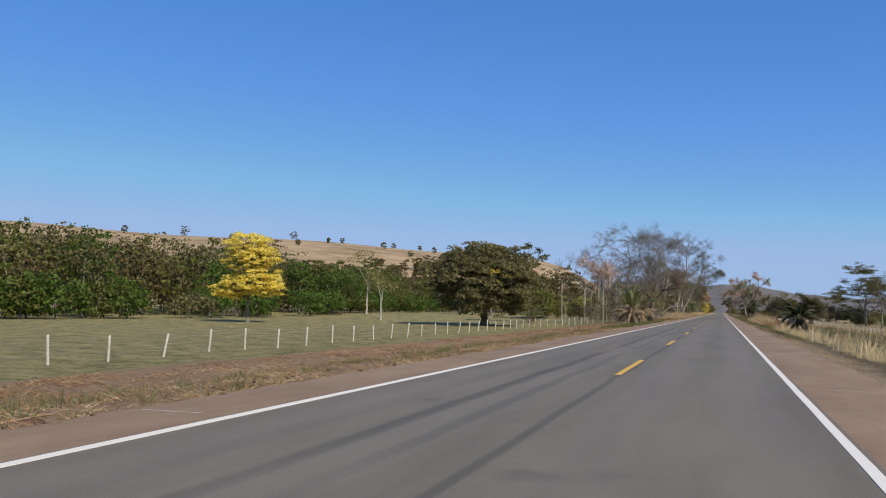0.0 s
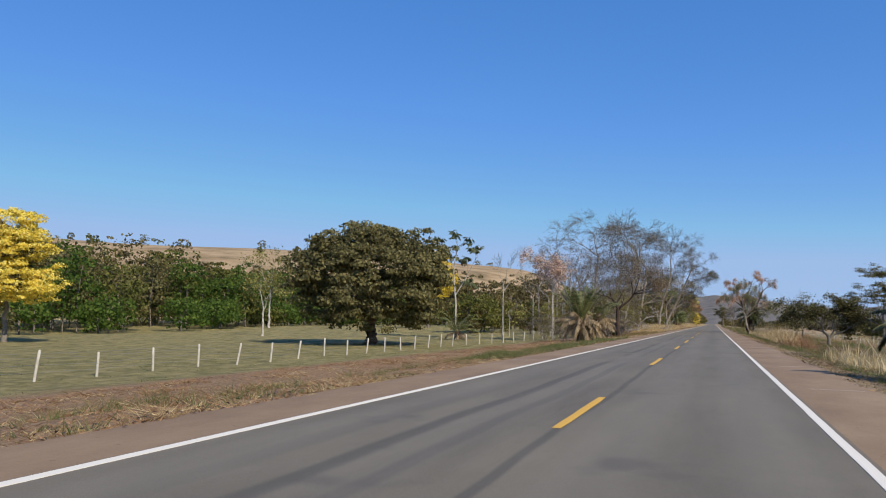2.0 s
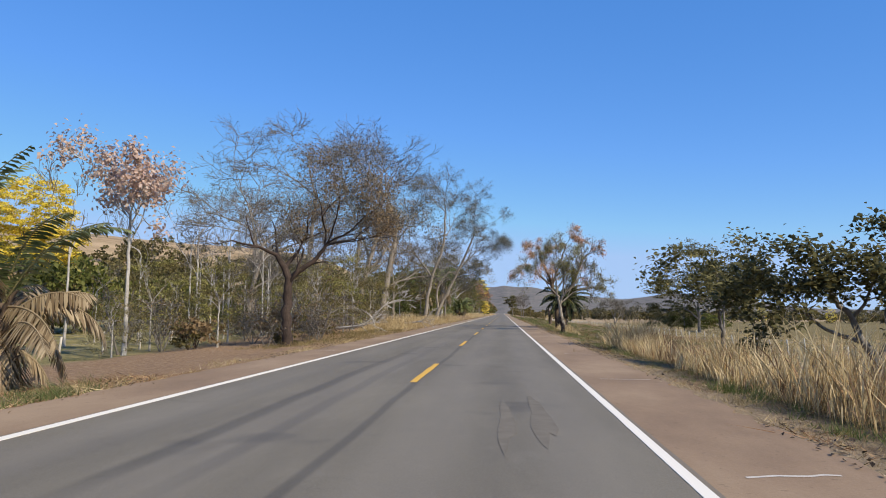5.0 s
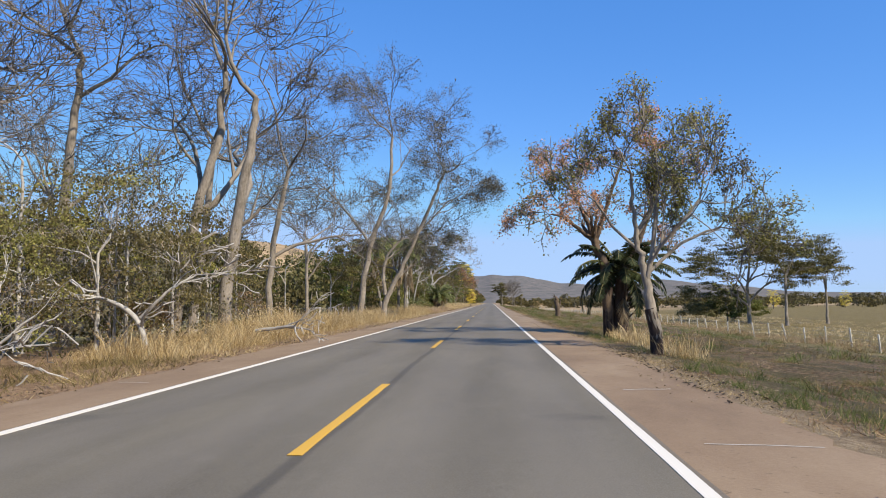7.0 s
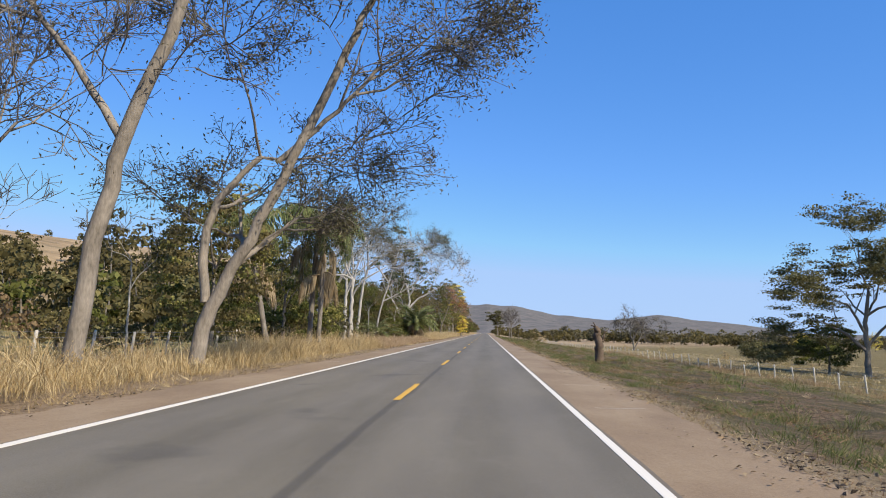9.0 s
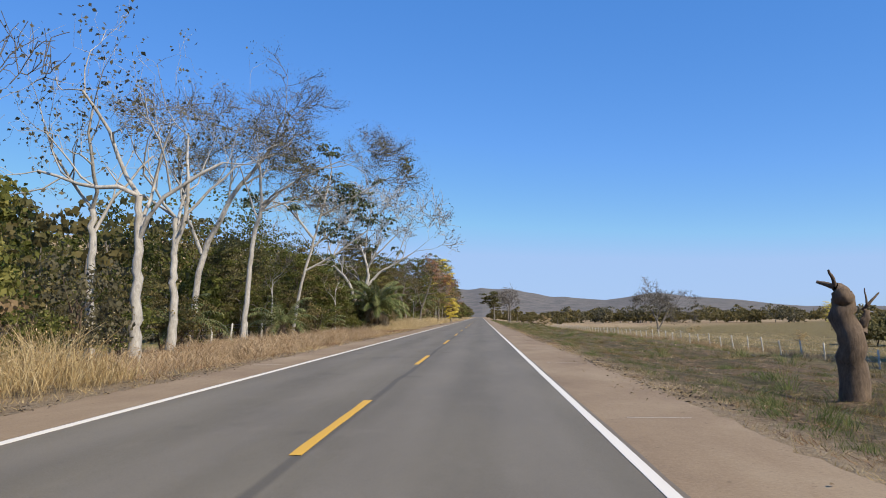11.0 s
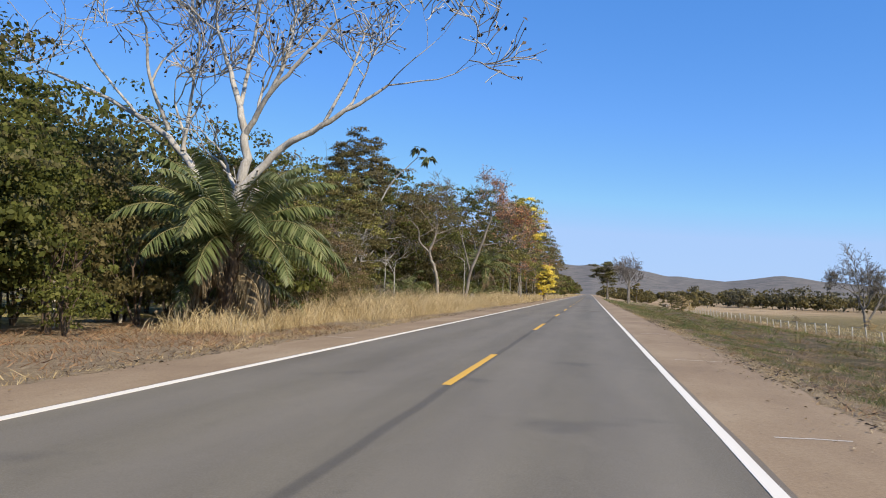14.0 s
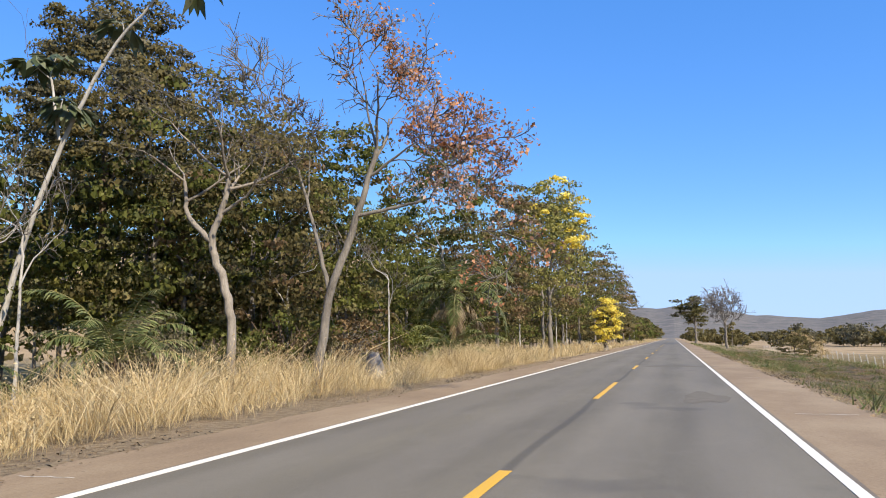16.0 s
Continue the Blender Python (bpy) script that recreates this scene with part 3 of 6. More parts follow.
def bare_tree(x, y, h, seed, label, name="bare_tree", stems=None, trunk=0.4, r=0.22, spread=(38, 36, 40, 42), levels=5, bark=None, leaf=None, per=2, leaf_size=0.09, scatter=0.22,
              kids=(2, 4), hang=0.0, lift=0.06, droop=0.0, lean=(0.0, 0.0), group="", ratio=0.68, flat=0.0, length=None, least=0.0, wander=0.16, category="tree", skip=1, twig=None, dense=0, first=0.3, fine_least=0.0, leaf_long=1.5, burnt=0.0, leaf_from=None, second=None, share=0.3, thin=0.6):
    rng = np.random.default_rng(seed)
    t = thing(name, stand(x, y), label, category, group)
    stems = stems or [plain_stem(h * trunk, r, lean)]
    branches, tips = grow(rng, stems, levels, length or h * 0.27, spread, ratio, kids, lift=lift, droop=droop, flat=flat, wander=wander, dense=dense, first=first, thin=thin)
    top = max(b[0][:, 2].max() for b in branches)
    k = h / top
    thick = [(p * np.array([1, 1, k]), rad, lv) for p, rad, lv in branches if lv < 3]
    fine = [(p * np.array([1, 1, k]), rad, lv) for p, rad, lv in branches if lv >= 3]
    wood_part(thick, bark or BARK_GREY, t, least=least)
    if burnt:
        for stem in stems:
            s0 = np.array(stem)
            low = s0[s0[:, 2] * k < burnt]
            if s0[0, 2] > 0 or len(low) < 2:
                continue
            s = Shape()
            s.tube(low[:, :3] * np.array([1, 1, k]), low[:, 3] * 1.04 + 0.006, 10)
            s.build("burnt_base", BARK_DARK, t, "charred black lower trunk", True)
    if fine:
        tagged(wood_part(fine, twig or TWIG, t, "branchwork", least=max(least, fine_least)), kind="stuff")
    if leaf:
        tips = [(p * np.array([1, 1, k]), d) for p, d in tips[::skip]]
        if leaf_from is not None:
            tips = [q for q in tips if q[0][0] > leaf_from + rng.normal() * 0.4]
        p, nrm = spray(rng, tips, per, scatter, hang)
        other = np.zeros(len(p), bool)
        if second:
            other = np.sin(p[:, 0] * 1.7 + seed) + np.sin(p[:, 2] * 1.5 + p[:, 1]) + rng.normal(size=len(p)) * 0.5 > 1.6 * (1 - share)
            crown_part(t, second, p[other], nrm[other], leaf_size, rng, "turning_leaves", "leaves turning another shade", leaf_long)
        crown_part(t, leaf, p[~other], nrm[~other], leaf_size, rng, long=leaf_long)
    return t


def leafy_tree(x, y, h, width, seed, label, name="leafy_tree", leaf=None, bark=None, count=90, per=60, puff=1.1, leaf_size=0.24, bottom=0.25, trunk=0.45, r=0.2, lean=(0.0, 0.0), group="", floor=-0.4,
               deep=None, category="tree", hollow=0.55, box=2.0, second=None, share=0.3):
    """A tree with a dense crown: trunk and limbs, and clumps of leaves."""
    rng = np.random.default_rng(seed)
    t = thing(name, stand(x, y), label, category, group)
    branches, tips = grow(rng, [plain_stem(h * trunk, r, lean)], 3, h * 0.24, (45, 45, 45), 0.7, (2, 3), lift=0.05)
    wood_part(branches, bark or BARK_BROWN, t)
    c = (lean[0] * h * 0.5, lean[1] * h * 0.5, h * (bottom + (1 - bottom) * 0.5))
    p, nrm = puffs(rng, c, (width / 2, (deep or width) / 2, h * (1 - bottom) * 0.5), count, per, puff, floor, hollow, box)
    keep = p[:, 2] > 0.05
    other = np.repeat(rng.uniform(size=len(p) // per) < share, per) if second else np.zeros(len(p), bool)
    crown_part(t, leaf or GREEN, p[keep & ~other], nrm[keep & ~other], leaf_size, rng)
    if second:
        crown_part(t, second, p[keep & other], nrm[keep & other], leaf_size, rng, "turning_leaves", "clumps of leaves in a second shade")
    return t


def layered_tree(x, y, h, width, seed, label, name="umbrella_tree", leaf=None, bark=None, r=0.3, stems=None, leaf_size=0.28, per=55, trunk=0.35, lean=(0.0, 0.0), group="", levels=3, scatter=0.6, thick=0.28):
    """Limbs that end in flat pads of leaves, with sky between them."""
    rng = np.random.default_rng(seed)
    t = thing(name, stand(x, y), label, "tree", group)
    branches, tips = grow(rng, stems or [plain_stem(h * trunk, r, lean)], levels, h * 0.3, (48, 42, 40), 0.66, (2, 4), lift=0.04, flat=0.2)
    ext = max(max(abs(b[0][:, 0]).max(), abs(b[0][:, 1]).max()) for b in branches)
    top = max(b[0][:, 2].max() for b in branches)
    k = np.array([width / 2 / ext, width / 2 / ext, h * 0.96 / top])
    branches = [(p * k, rad, lv) for p, rad, lv in branches]
    wood_part(branches, bark or BARK_GREY, t)
    tips = [(p * k, d) for p, d in tips]
    p = np.repeat(np.array([q[0] for q in tips]), per, axis=0)
    o = rng.normal(size=p.shape) * np.array([scatter, scatter, scatter * thick])
    crown_part(t, leaf or DARK, p + o, np.array([0, 0, 1.2]) + rng.normal(size=p.shape) * 0.6, leaf_size, rng)
    return t


def broadleaf_tree(x, y, h, seed, label, stems, leaf_size=0.55, levels=2, per=6, kids=(2, 4), length=None, leaf=None, name="broad_leaved_tree", bark=None, spread=(45, 45), scatter=0.32):
    """A thin pale tree whose few large leaves sit in rosettes at the ends of its branches."""
    rng = np.random.default_rng(seed)
    t = thing(name, stand(x, y), label, "tree")
    branches, tips = grow(rng, stems, levels, length or h * 0.22, spread, 0.6, kids, lift=0.12, first=0.8)
    k = h / max(b[0][:, 2].max() for b in branches)
    k = np.array([1, 1, k])
    wood_part([(p * k, rad, lv) for p, rad, lv in branches], bark or BARK_PALE, t)
    s = Shape()
    for q, d in tips[::2]:
        q = q * k
        for i in range(per):
            a = 2 * math.pi * (i + rng.uniform(0, 0.6)) / per
            out = np.array([math.cos(a), math.sin(a), rng.uniform(-0.5, 0.25)])
            c = q + out * scatter * rng.uniform(0.7, 1.2)
            # each leaf is a fan of lobes
            sag = rng.uniform(-1.3, 0.1)
            for g in range(4):
                b = a + (g - 1.5) * 0.5
                lobe = np.array([math.cos(b), math.sin(b), sag - 0.2 * abs(g - 1.5)])
                mid = c + lobe * leaf_size * 0.4
                side = np.cross(lobe, [0, 0, 1.0])
                side = unit(side) * leaf_size * 0.25
                v = np.array([c, mid + side, c + lobe * leaf_size * 0.85, mid - side])
                s.v.append(v)
                s.f.append(np.arange(4).reshape(1, 4) + s.n)
                s.n += 4
    s.build("crown", leaf or BIGLEAF, t)
    return t


def frond(s, rib, rng, base, az, rise, size, curve, leaflets=34, leaf_len=0.55, width=0.035, hang=0.35):
    """One palm leaf: an arching rib with two rows of leaflets."""
    k = 12
    pts = [np.array(base, float)]
    a = rise
    for i in range(k):
        a -= curve / k * (0.5 + i / k)
        pts.append(pts[-1] + np.array([math.cos(az) * math.cos(a), math.sin(az) * math.cos(a), math.sin(a)]) * size / k)
    pts = np.array(pts)
    rib.tube(pts, np.linspace(0.035, 0.008, k + 1), 4)
    u = np.linspace(0.12, 0.99, leaflets)
    c = np.stack([np.interp(u * k, np.arange(k + 1), pts[:, j]) for j in range(3)], 1)
    along = np.gradient(c, axis=0)
    along /= np.linalg.norm(along, axis=1)[:, None]
    side = np.cross(along, [0, 0, 1.0])
    side /= np.linalg.norm(side, axis=1)[:, None] + 1e-9
    size_u = leaf_len * np.sin(np.pi * np.clip(u * 0.85 + 0.12, 0, 1)) ** 0.6
    for sign in (-1, 1):
        way = side * sign + along * 0.55 + np.array([0, 0, -hang]) + rng.normal(size=c.shape) * 0.14
        way /= np.linalg.norm(way, axis=1)[:, None]
        tip = c + way * size_u[:, None]
        tip[:, 2] -= size_u * hang * 0.5
        w = along * width
        mid = c * 0.5 + tip * 0.5
        mid[:, 2] += size_u * 0.07
        v = np.stack([c - w * 0.4, mid - w, tip, mid + w, c + w * 0.4], 1)
        s.v.append(v.reshape(-1, 3))
        s.f.append(np.arange(leaflets * 5).reshape(leaflets, 5) + s.n)
        s.n += leaflets * 5


def palm(x, y, seed, label, trunk=0.6, r=0.22, size=4.0, fronds=16, dry=6, rise=(0.5, 1.45), leaf_len=0.6, name="palm_tree", curve=(0.9, 1.8), dry_rise=(-0.4, 0.5), lean=(0.0, 0.0), group="", width=0.035,
         leaflets=38, hang=0.35, trunk_bark=None, stubs=10, leaf=None, dry_size=0.7, dry_curve=(2.0, 2.8)):
    rng = np.random.default_rng(seed)
    t = thing(name, stand(x, y), label, "palm tree", group)
    top = np.array([lean[0] * trunk, lean[1] * trunk, trunk])
    w = Shape()
    k = 10
    pts = np.array([top * u + np.array([0, 0, -0.2 * (1 - u)]) for u in np.linspace(0, 1, k)])
    w.tube(pts, r * (1 + 0.12 * np.sin(np.arange(k) * 2.1)) * np.linspace(1.15, 0.85, k), 10)
    # old leaf bases round the trunk
    for i in range(stubs):
        a, u = i * 2.4, 0.25 + 0.75 * (i + 0.5) / max(stubs, 1)
        q = top * u + np.array([math.cos(a), math.sin(a), 0]) * r * 0.8
        w.tube([q, q + np.array([math.cos(a) * 0.14, math.sin(a) * 0.14, 0.22]), q + np.array([math.cos(a) * 0.3, math.sin(a) * 0.3, 0.34])], [0.06, 0.05, 0.02], 4)
    w.build("trunk", trunk_bark or BARK_BROWN, t, smooth_shade=True)
    for count, mat, nm, lab, (r0, r1) in ((fronds, leaf or FROND, "green_frond", "", rise), (dry, DRYFROND, "dry_frond", "withered straw-brown frond", dry_rise)):
        for i in range(count):
            s, rib = Shape(), Shape()
            az = i * 2.399 + rng.uniform(-0.3, 0.3)
            up = r0 + (r1 - r0) * (i + 0.5) / count
            old = nm == "dry_frond"
            seat = top * (1 if not old else rng.uniform(0.55, 1.0)) + np.array([math.cos(az), math.sin(az), 0]) * r * 0.5
            frond(s, rib, rng, seat, az, up, size * rng.uniform(0.8, 1.1) * (dry_size if old else 1), rng.uniform(*(dry_curve if old else curve)),
                  leaflets, leaf_len * rng.uniform(0.85, 1.1), width, hang * (2.2 if old else 1))
            for q in s.v + rib.v:
                np.maximum(q[:, 2], 0.02, out=q[:, 2])
            leaf_ob = s.build(nm, mat, t, lab)
            rib.build("midrib", DRYFROND if old else RIB, leaf_ob)
    return t


def shrub(x, y, h, width, seed, label, leaf=None, count=26, per=60, puff=0.6, leaf_size=0.2, name="shrub", group="", deep=None, low=0.5):
    rng = np.random.default_rng(seed)
    t = thing(name, stand(x, y), label, "shrub", group)
    stems = [[(0, 0, -0.1, 0.05), (rng.normal() * 0.3, rng.normal() * 0.3, h * 0.5, 0.03)] for _ in range(4)]
    branches, _ = grow(rng, stems, 1, h * 0.35, (35, 40), 0.7, (1, 2))
    wood_part(branches, BARK_BROWN, t, "stem", sides=(5, 3))
    p, nrm = puffs(rng, (0, 0, h * low), (width / 2, (deep or width) / 2, h * (1 - low)), count, per, puff, -0.8, 0.3)
    keep = p[:, 2] > 0.03
    crown_part(t, leaf or GREEN, p[keep], nrm[keep], leaf_size, rng, "foliage")
    return t


def wood_mass(name, label, spots, leaf, seed, leaf_size=0.6, clumps=34, per=16):
    """A far wood: many trees too far to pick apart, each with trunk and clumped crown. A spot is x, y, height, width."""
    r_ = np.random.default_rng(seed)
    e = thing(name, (0, 0, 0), label, "woodland")
    e["kind"] = "stuff"
    trunks, leaves = Shape(), Shape()
    for x, y, h, w in spots:
        z = ground_z(x, y)
        trunks.tube([(x, y, z - 0.3), (x + r_.normal() * 0.3, y, z + h * 0.35), (x + r_.normal() * 0.6, y, z + h * 0.7)], [0.16, 0.12, 0.06], 4)
        p, nrm = puffs(r_, (x, y, z + h * 0.52), (w / 2, w / 2, h * 0.48), clumps, per, w * 0.2, -0.95, 0.45)
        leaves.cards(p, nrm, leaf_size, r_)
    tagged(trunks.build("trunks", BARK_GREY, e), kind="stuff")
    tagged(leaves.build("foliage", leaf, e), kind="stuff")
    return e


# ---- pasture side, first stretch ----
def flower_tree(x, y, h, width, seed, label, bottom=0.1, count=330, per=70, green=0.12, masses=None):
    """Blossom in a few uneven masses over forked limbs, with gaps and some leaves between them.
    A mass is across, along, up (shares of the size), half width, half height and share of the blossom."""
    rng = np.random.default_rng(seed)
    t = thing("yellow_trumpet_tree", stand(x, y), label, "tree")
    branches, tips = grow(rng, [plain_stem(h * 0.3, 0.26)], 4, h * 0.27, (36, 40, 44), 0.7, (2, 4), lift=0.1)
    k = h * 0.95 / max(b[0][:, 2].max() for b in branches)
    wood_part([(p * k, rad, lv) for p, rad, lv in branches], BARK_GREY, t)
    masses = masses or [(0.0, 0.0, 0.55, 0.5, 0.45, 1.0)]
    p, nrm = [], []
    for ax, ay, az, hw, hh, share in masses:
        q, m = puffs(rng, (ax * width, ay * width, az * h), (hw * width, hw * width, hh * h), max(8, int(count * share)), per, 0.85, -0.95, 0.5, 2.2)
        p.append(q)
        nrm.append(m)
    p, nrm = np.concatenate(p), np.concatenate(nrm)
    keep = p[:, 2] > bottom * h * 0.6
    crown_part(t, YELLOW, p[keep], nrm[keep], 0.16, rng)
    if green:
        p, nrm = puffs(rng, (0, 0, h * 0.52), (width * 0.3, width * 0.3, h * 0.36), int(count * green) + 8, 60, 0.8, -0.8, 0.2)
        crown_part(t, OLIVE, p, nrm, 0.18, rng, "green_leaves", "sparse olive leaves")
    return t


flower_tree(-62, 108.5, 13.2, 9.6, 11, "tall tree covered in bright yellow blossom in the pasture", 0.2, 330, 70, 0.22,
            [(-0.04, 0.0, 0.85, 0.32, 0.14, 0.26), (-0.16, 0.05, 0.68, 0.3, 0.13, 0.2), (0.18, -0.05, 0.69, 0.3, 0.12, 0.2), (0.25, -0.08, 0.42, 0.32, 0.15, 0.28), (-0.25, -0.06, 0.36, 0.28, 0.12, 0.2), (0.0, 0.12, 0.44, 0.42, 0.16, 0.24)])
flower_tree(-50.4, 192, 16.6, 10.5, 12, "rounded tree full of bright yellow blossom behind palms", 0.1, 400, 60, 0.0,
            [(0.0, 0.0, 0.78, 0.42, 0.2, 0.45), (-0.2, 0.0, 0.5, 0.34, 0.18, 0.3), (0.22, 0.05, 0.52, 0.3, 0.16, 0.25)])
bare_tree(-60, 149.4, 9.6, 13, "slender pale-trunked tree with thin yellow-green leaves", "thin_crowned_tree", trunk=0.42, r=0.2, levels=4, bark=BARK_PALE, leaf=YGREEN, per=5, leaf_size=0.22, scatter=0.45)
bare_tree(-76, 176, 15.0, 14, "tall pale tree with sparse yellowish leaves at the wood's edge", "thin_crowned_tree", trunk=0.45, r=0.22, levels=4, bark=BARK_PALE, leaf=YGREEN, per=5, leaf_size=0.24, scatter=0.5)
leafy_tree(-32.1, 127, 12.2, 15.8, 15, "broad dark olive-green shade tree standing in the pasture", "shade_tree", DARK, BARK_BROWN, 780, 62, 1.2, 0.23, 0.12, 0.3, 0.62, floor=-0.9, hollow=0.5, box=2.5)
broadleaf_tree(-31.3, 152, 14.8, 16, "tall thin tree with large lobed leaves on pale branches", [[(0, 0, -0.2, 0.13), (0.2, 0, 4, 0.12), (-0.3, 0, 8.0, 0.09), (0.3, 0, 11, 0.05)], [(0, 0, 5.0, 0.08), (1.6, 0.3, 7.5, 0.06), (2.6, 0.5, 9.2, 0.04)], [(-0.2, 0, 6.5, 0.07), (-1.6, 0.3, 8.6, 0.05), (-2.2, 0.2, 9.8, 0.035)]], 0.62, 2, 6, (2, 3), 1.6, scatter=0.36)
palm(-30.5, 151, 17, "young palm with dark arching fronds and dry skirt", 1.1, 0.3, 3.8, 14, 6)
bare_tree(-17.4, 150, 11.9, 18, "thin tall tree with pale rust-coloured leaves", "rust_leaved_tree", trunk=0.55, r=0.12, levels=4, bark=BARK_PALE, leaf=PINK, per=16, leaf_size=0.15, scatter=0.34, length=2.3, spread=(32, 34, 38), twig=BARK_PALE, fine_least=0.014)
palm(-10.0, 126.6, 19, "large stemless palm with green fronds above withered ones", 2.0, 0.34, 3.7, 20, 30, (1.1, 1.5), 0.48, stubs=50, dry_rise=(-1.1, 1.2), curve=(0.4, 1.0), dry_size=0.7, dry_curve=(1.3, 2.2))
palm(-8.7, 127.8, 20, "stemless palm thick with withered brown fronds", 1.9, 0.32, 3.2, 6, 26, (1.0, 1.45), 0.5, stubs=50, dry_rise=(-1.1, 1.3), curve=(0.9, 1.6), dry_size=0.75, dry_curve=(1.2, 2.2))
bare_tree(-9.4, 151.3, 10.8, 21, "half-bare roadside tree with withered brown leaves and dark trunk", "withered_tree", stems=[[(0, 0, -0.5, 0.3), (0.0, 0, 2.2, 0.26), (0.05, 0, 4.4, 0.2), (-0.6, 0, 5.8, 0.13)], [(0.05, 0, 4.3, 0.16), (1.4, 0.2, 5.5, 0.12), (2.0, 0.3, 6.6, 0.08)]],
          levels=5, bark=BARK_DARK, leaf=BROWN, per=3, leaf_size=0.07, scatter=0.3, thin=0.7, leaf_from=-0.6, second=GREYTWIG, share=0.62, length=2.8, spread=(50, 44, 44), kids=(2, 4), dense=2, first=0.5, fine_least=0.008)
# tall bare trees behind it, leaning over the road
TALL = "tall grey bare-branched tree with thin dry pods"
AVENUE = "bare trees along the road"
for i, (x, y, h, r, pts) in enumerate([
        (-10.0, 185, 20.5, 0.26, [(0, 0.3), (0.6, 4.3), (1.3, 7.2), (1.5, 9.4)]), (-17.1, 185, 21.0, 0.24, [(0, 0), (-0.2, 5), (0.2, 10), (0.6, 13)]), (-12.7, 186, 21.5, 0.24, [(0, 0), (0.9, 4.8), (2.1, 8.7), (2.4, 12)]),
        (-20.5, 178, 19.0, 0.2, [(0, 0), (0.4, 4), (0.2, 8)]), (-15.0, 194, 20.0, 0.2, [(0, 0), (0.8, 5), (1.2, 9)]), (-24, 196, 17.0, 0.2, [(0, 0), (-0.6, 4), (-0.4, 8)]), (-18.5, 171, 14.5, 0.16, [(0, 0), (0.5, 4), (1.4, 7)]), (-11.2, 196, 18.5, 0.17, [(0, 0), (0.2, 4), (1.2, 8)])]):
    stem = [(px, 0.0, pz - (0.3 if k == 0 else 0), r * (1.2 - 0.22 * k)) for k, (px, pz) in enumerate(pts)]
    bare_tree(x, y, h, 30 + i, TALL, stems=[stem], leaf=GREYTWIG, per=1, skip=2, leaf_size=0.06, scatter=0.16, thin=0.76, group=AVENUE, spread=(38, 40, 46, 50), levels=5, kids=(2, 4), length=h * 0.26, dense=3 if i in (0, 1, 2, 6) else 2, first=0.75, fine_least=0.013, ratio=0.72, leaf_long=2.6, bark=BARK_ASH, flat=0.4)
thin = bare_tree(-14, 177, 10.5, 120, "slim grey sapling, bare and twiggy", "bare_sapling", trunk=0.45, r=0.085, bark=BARK_PALE, levels=4, length=2.4, kids=(2, 3), dense=1, first=0.6, fine_least=0.009, group="bare saplings along the road", wander=0.22)
bare_tree(-12.4, 210.2, 13.0, 40, "slim forked bare tree in tall dry grass", stems=[[(0, 0, -0.2, 0.14), (0.0, 0, 3.4, 0.12), (-0.1, 0, 6.0, 0.1)], [(0, 0, 3.4, 0.07), (1.3, 0, 5.2, 0.05), (2.4, 0, 6.5, 0.035)]], levels=5, length=3.2, leaf=GREYTWIG, per=1, leaf_size=0.05, scatter=0.3, leaf_long=2.6, spread=(32, 40, 44), bark=BARK_ASH, dense=1, fine_least=0.01)
bare_tree(-8.4, 210.6, 21.0, 41, TALL + " and leaning pale trunk", stems=[[(0, 0, -0.3, 0.26), (0.5, 0, 3.6, 0.21), (1.1, 0, 5.9, 0.185), (2.4, 0, 8.2, 0.15), (2.6, 0.3, 12.5, 0.1)], [(0.9, 0, 5.2, 0.12), (-0.8, 0.3, 7.2, 0.09), (-2.6, 0.4, 9.0, 0.06)]],
          levels=5, length=4.0, leaf=GREYTWIG, per=4, leaf_size=0.05, scatter=0.2, thin=0.75, ratio=0.75, leaf_long=3.0, spread=(50, 44, 44, 45), kids=(2, 4), group=AVENUE, bark=BARK_ASH, dense=2, first=0.75, fine_least=0.011, flat=0.42)
bare_tree(-7.4, 215.9, 19.8, 42, TALL + " and dark forked trunk", stems=[[(0, 0, -0.4, 0.28), (0.3, 0, 1.5, 0.24), (1.1, 0, 3.0, 0.19), (2.4, 0, 5.3, 0.165), (4.4, 0, 9.4, 0.13), (5.4, 0, 11.5, 0.1)], [(0.3, 0, 2.0, 0.16), (0.1, 0, 3.6, 0.15), (0.4, 0.2, 5.1, 0.12), (1.7, 0.4, 6.4, 0.09)], [(2.4, 0, 6.2, 0.1), (4.4, 0.3, 8.0, 0.07), (5.6, 0.2, 9.2, 0.05)]],
          levels=5, length=3.2, leaf=GREYTWIG, per=4, leaf_size=0.05, scatter=0.2, thin=0.75, ratio=0.75, leaf_long=3.0, spread=(50, 44, 44, 45), kids=(2, 4), bark=BARK_ASH, group=AVENUE, hang=0.2, dense=2, first=0.75, fine_least=0.011, flat=0.42)
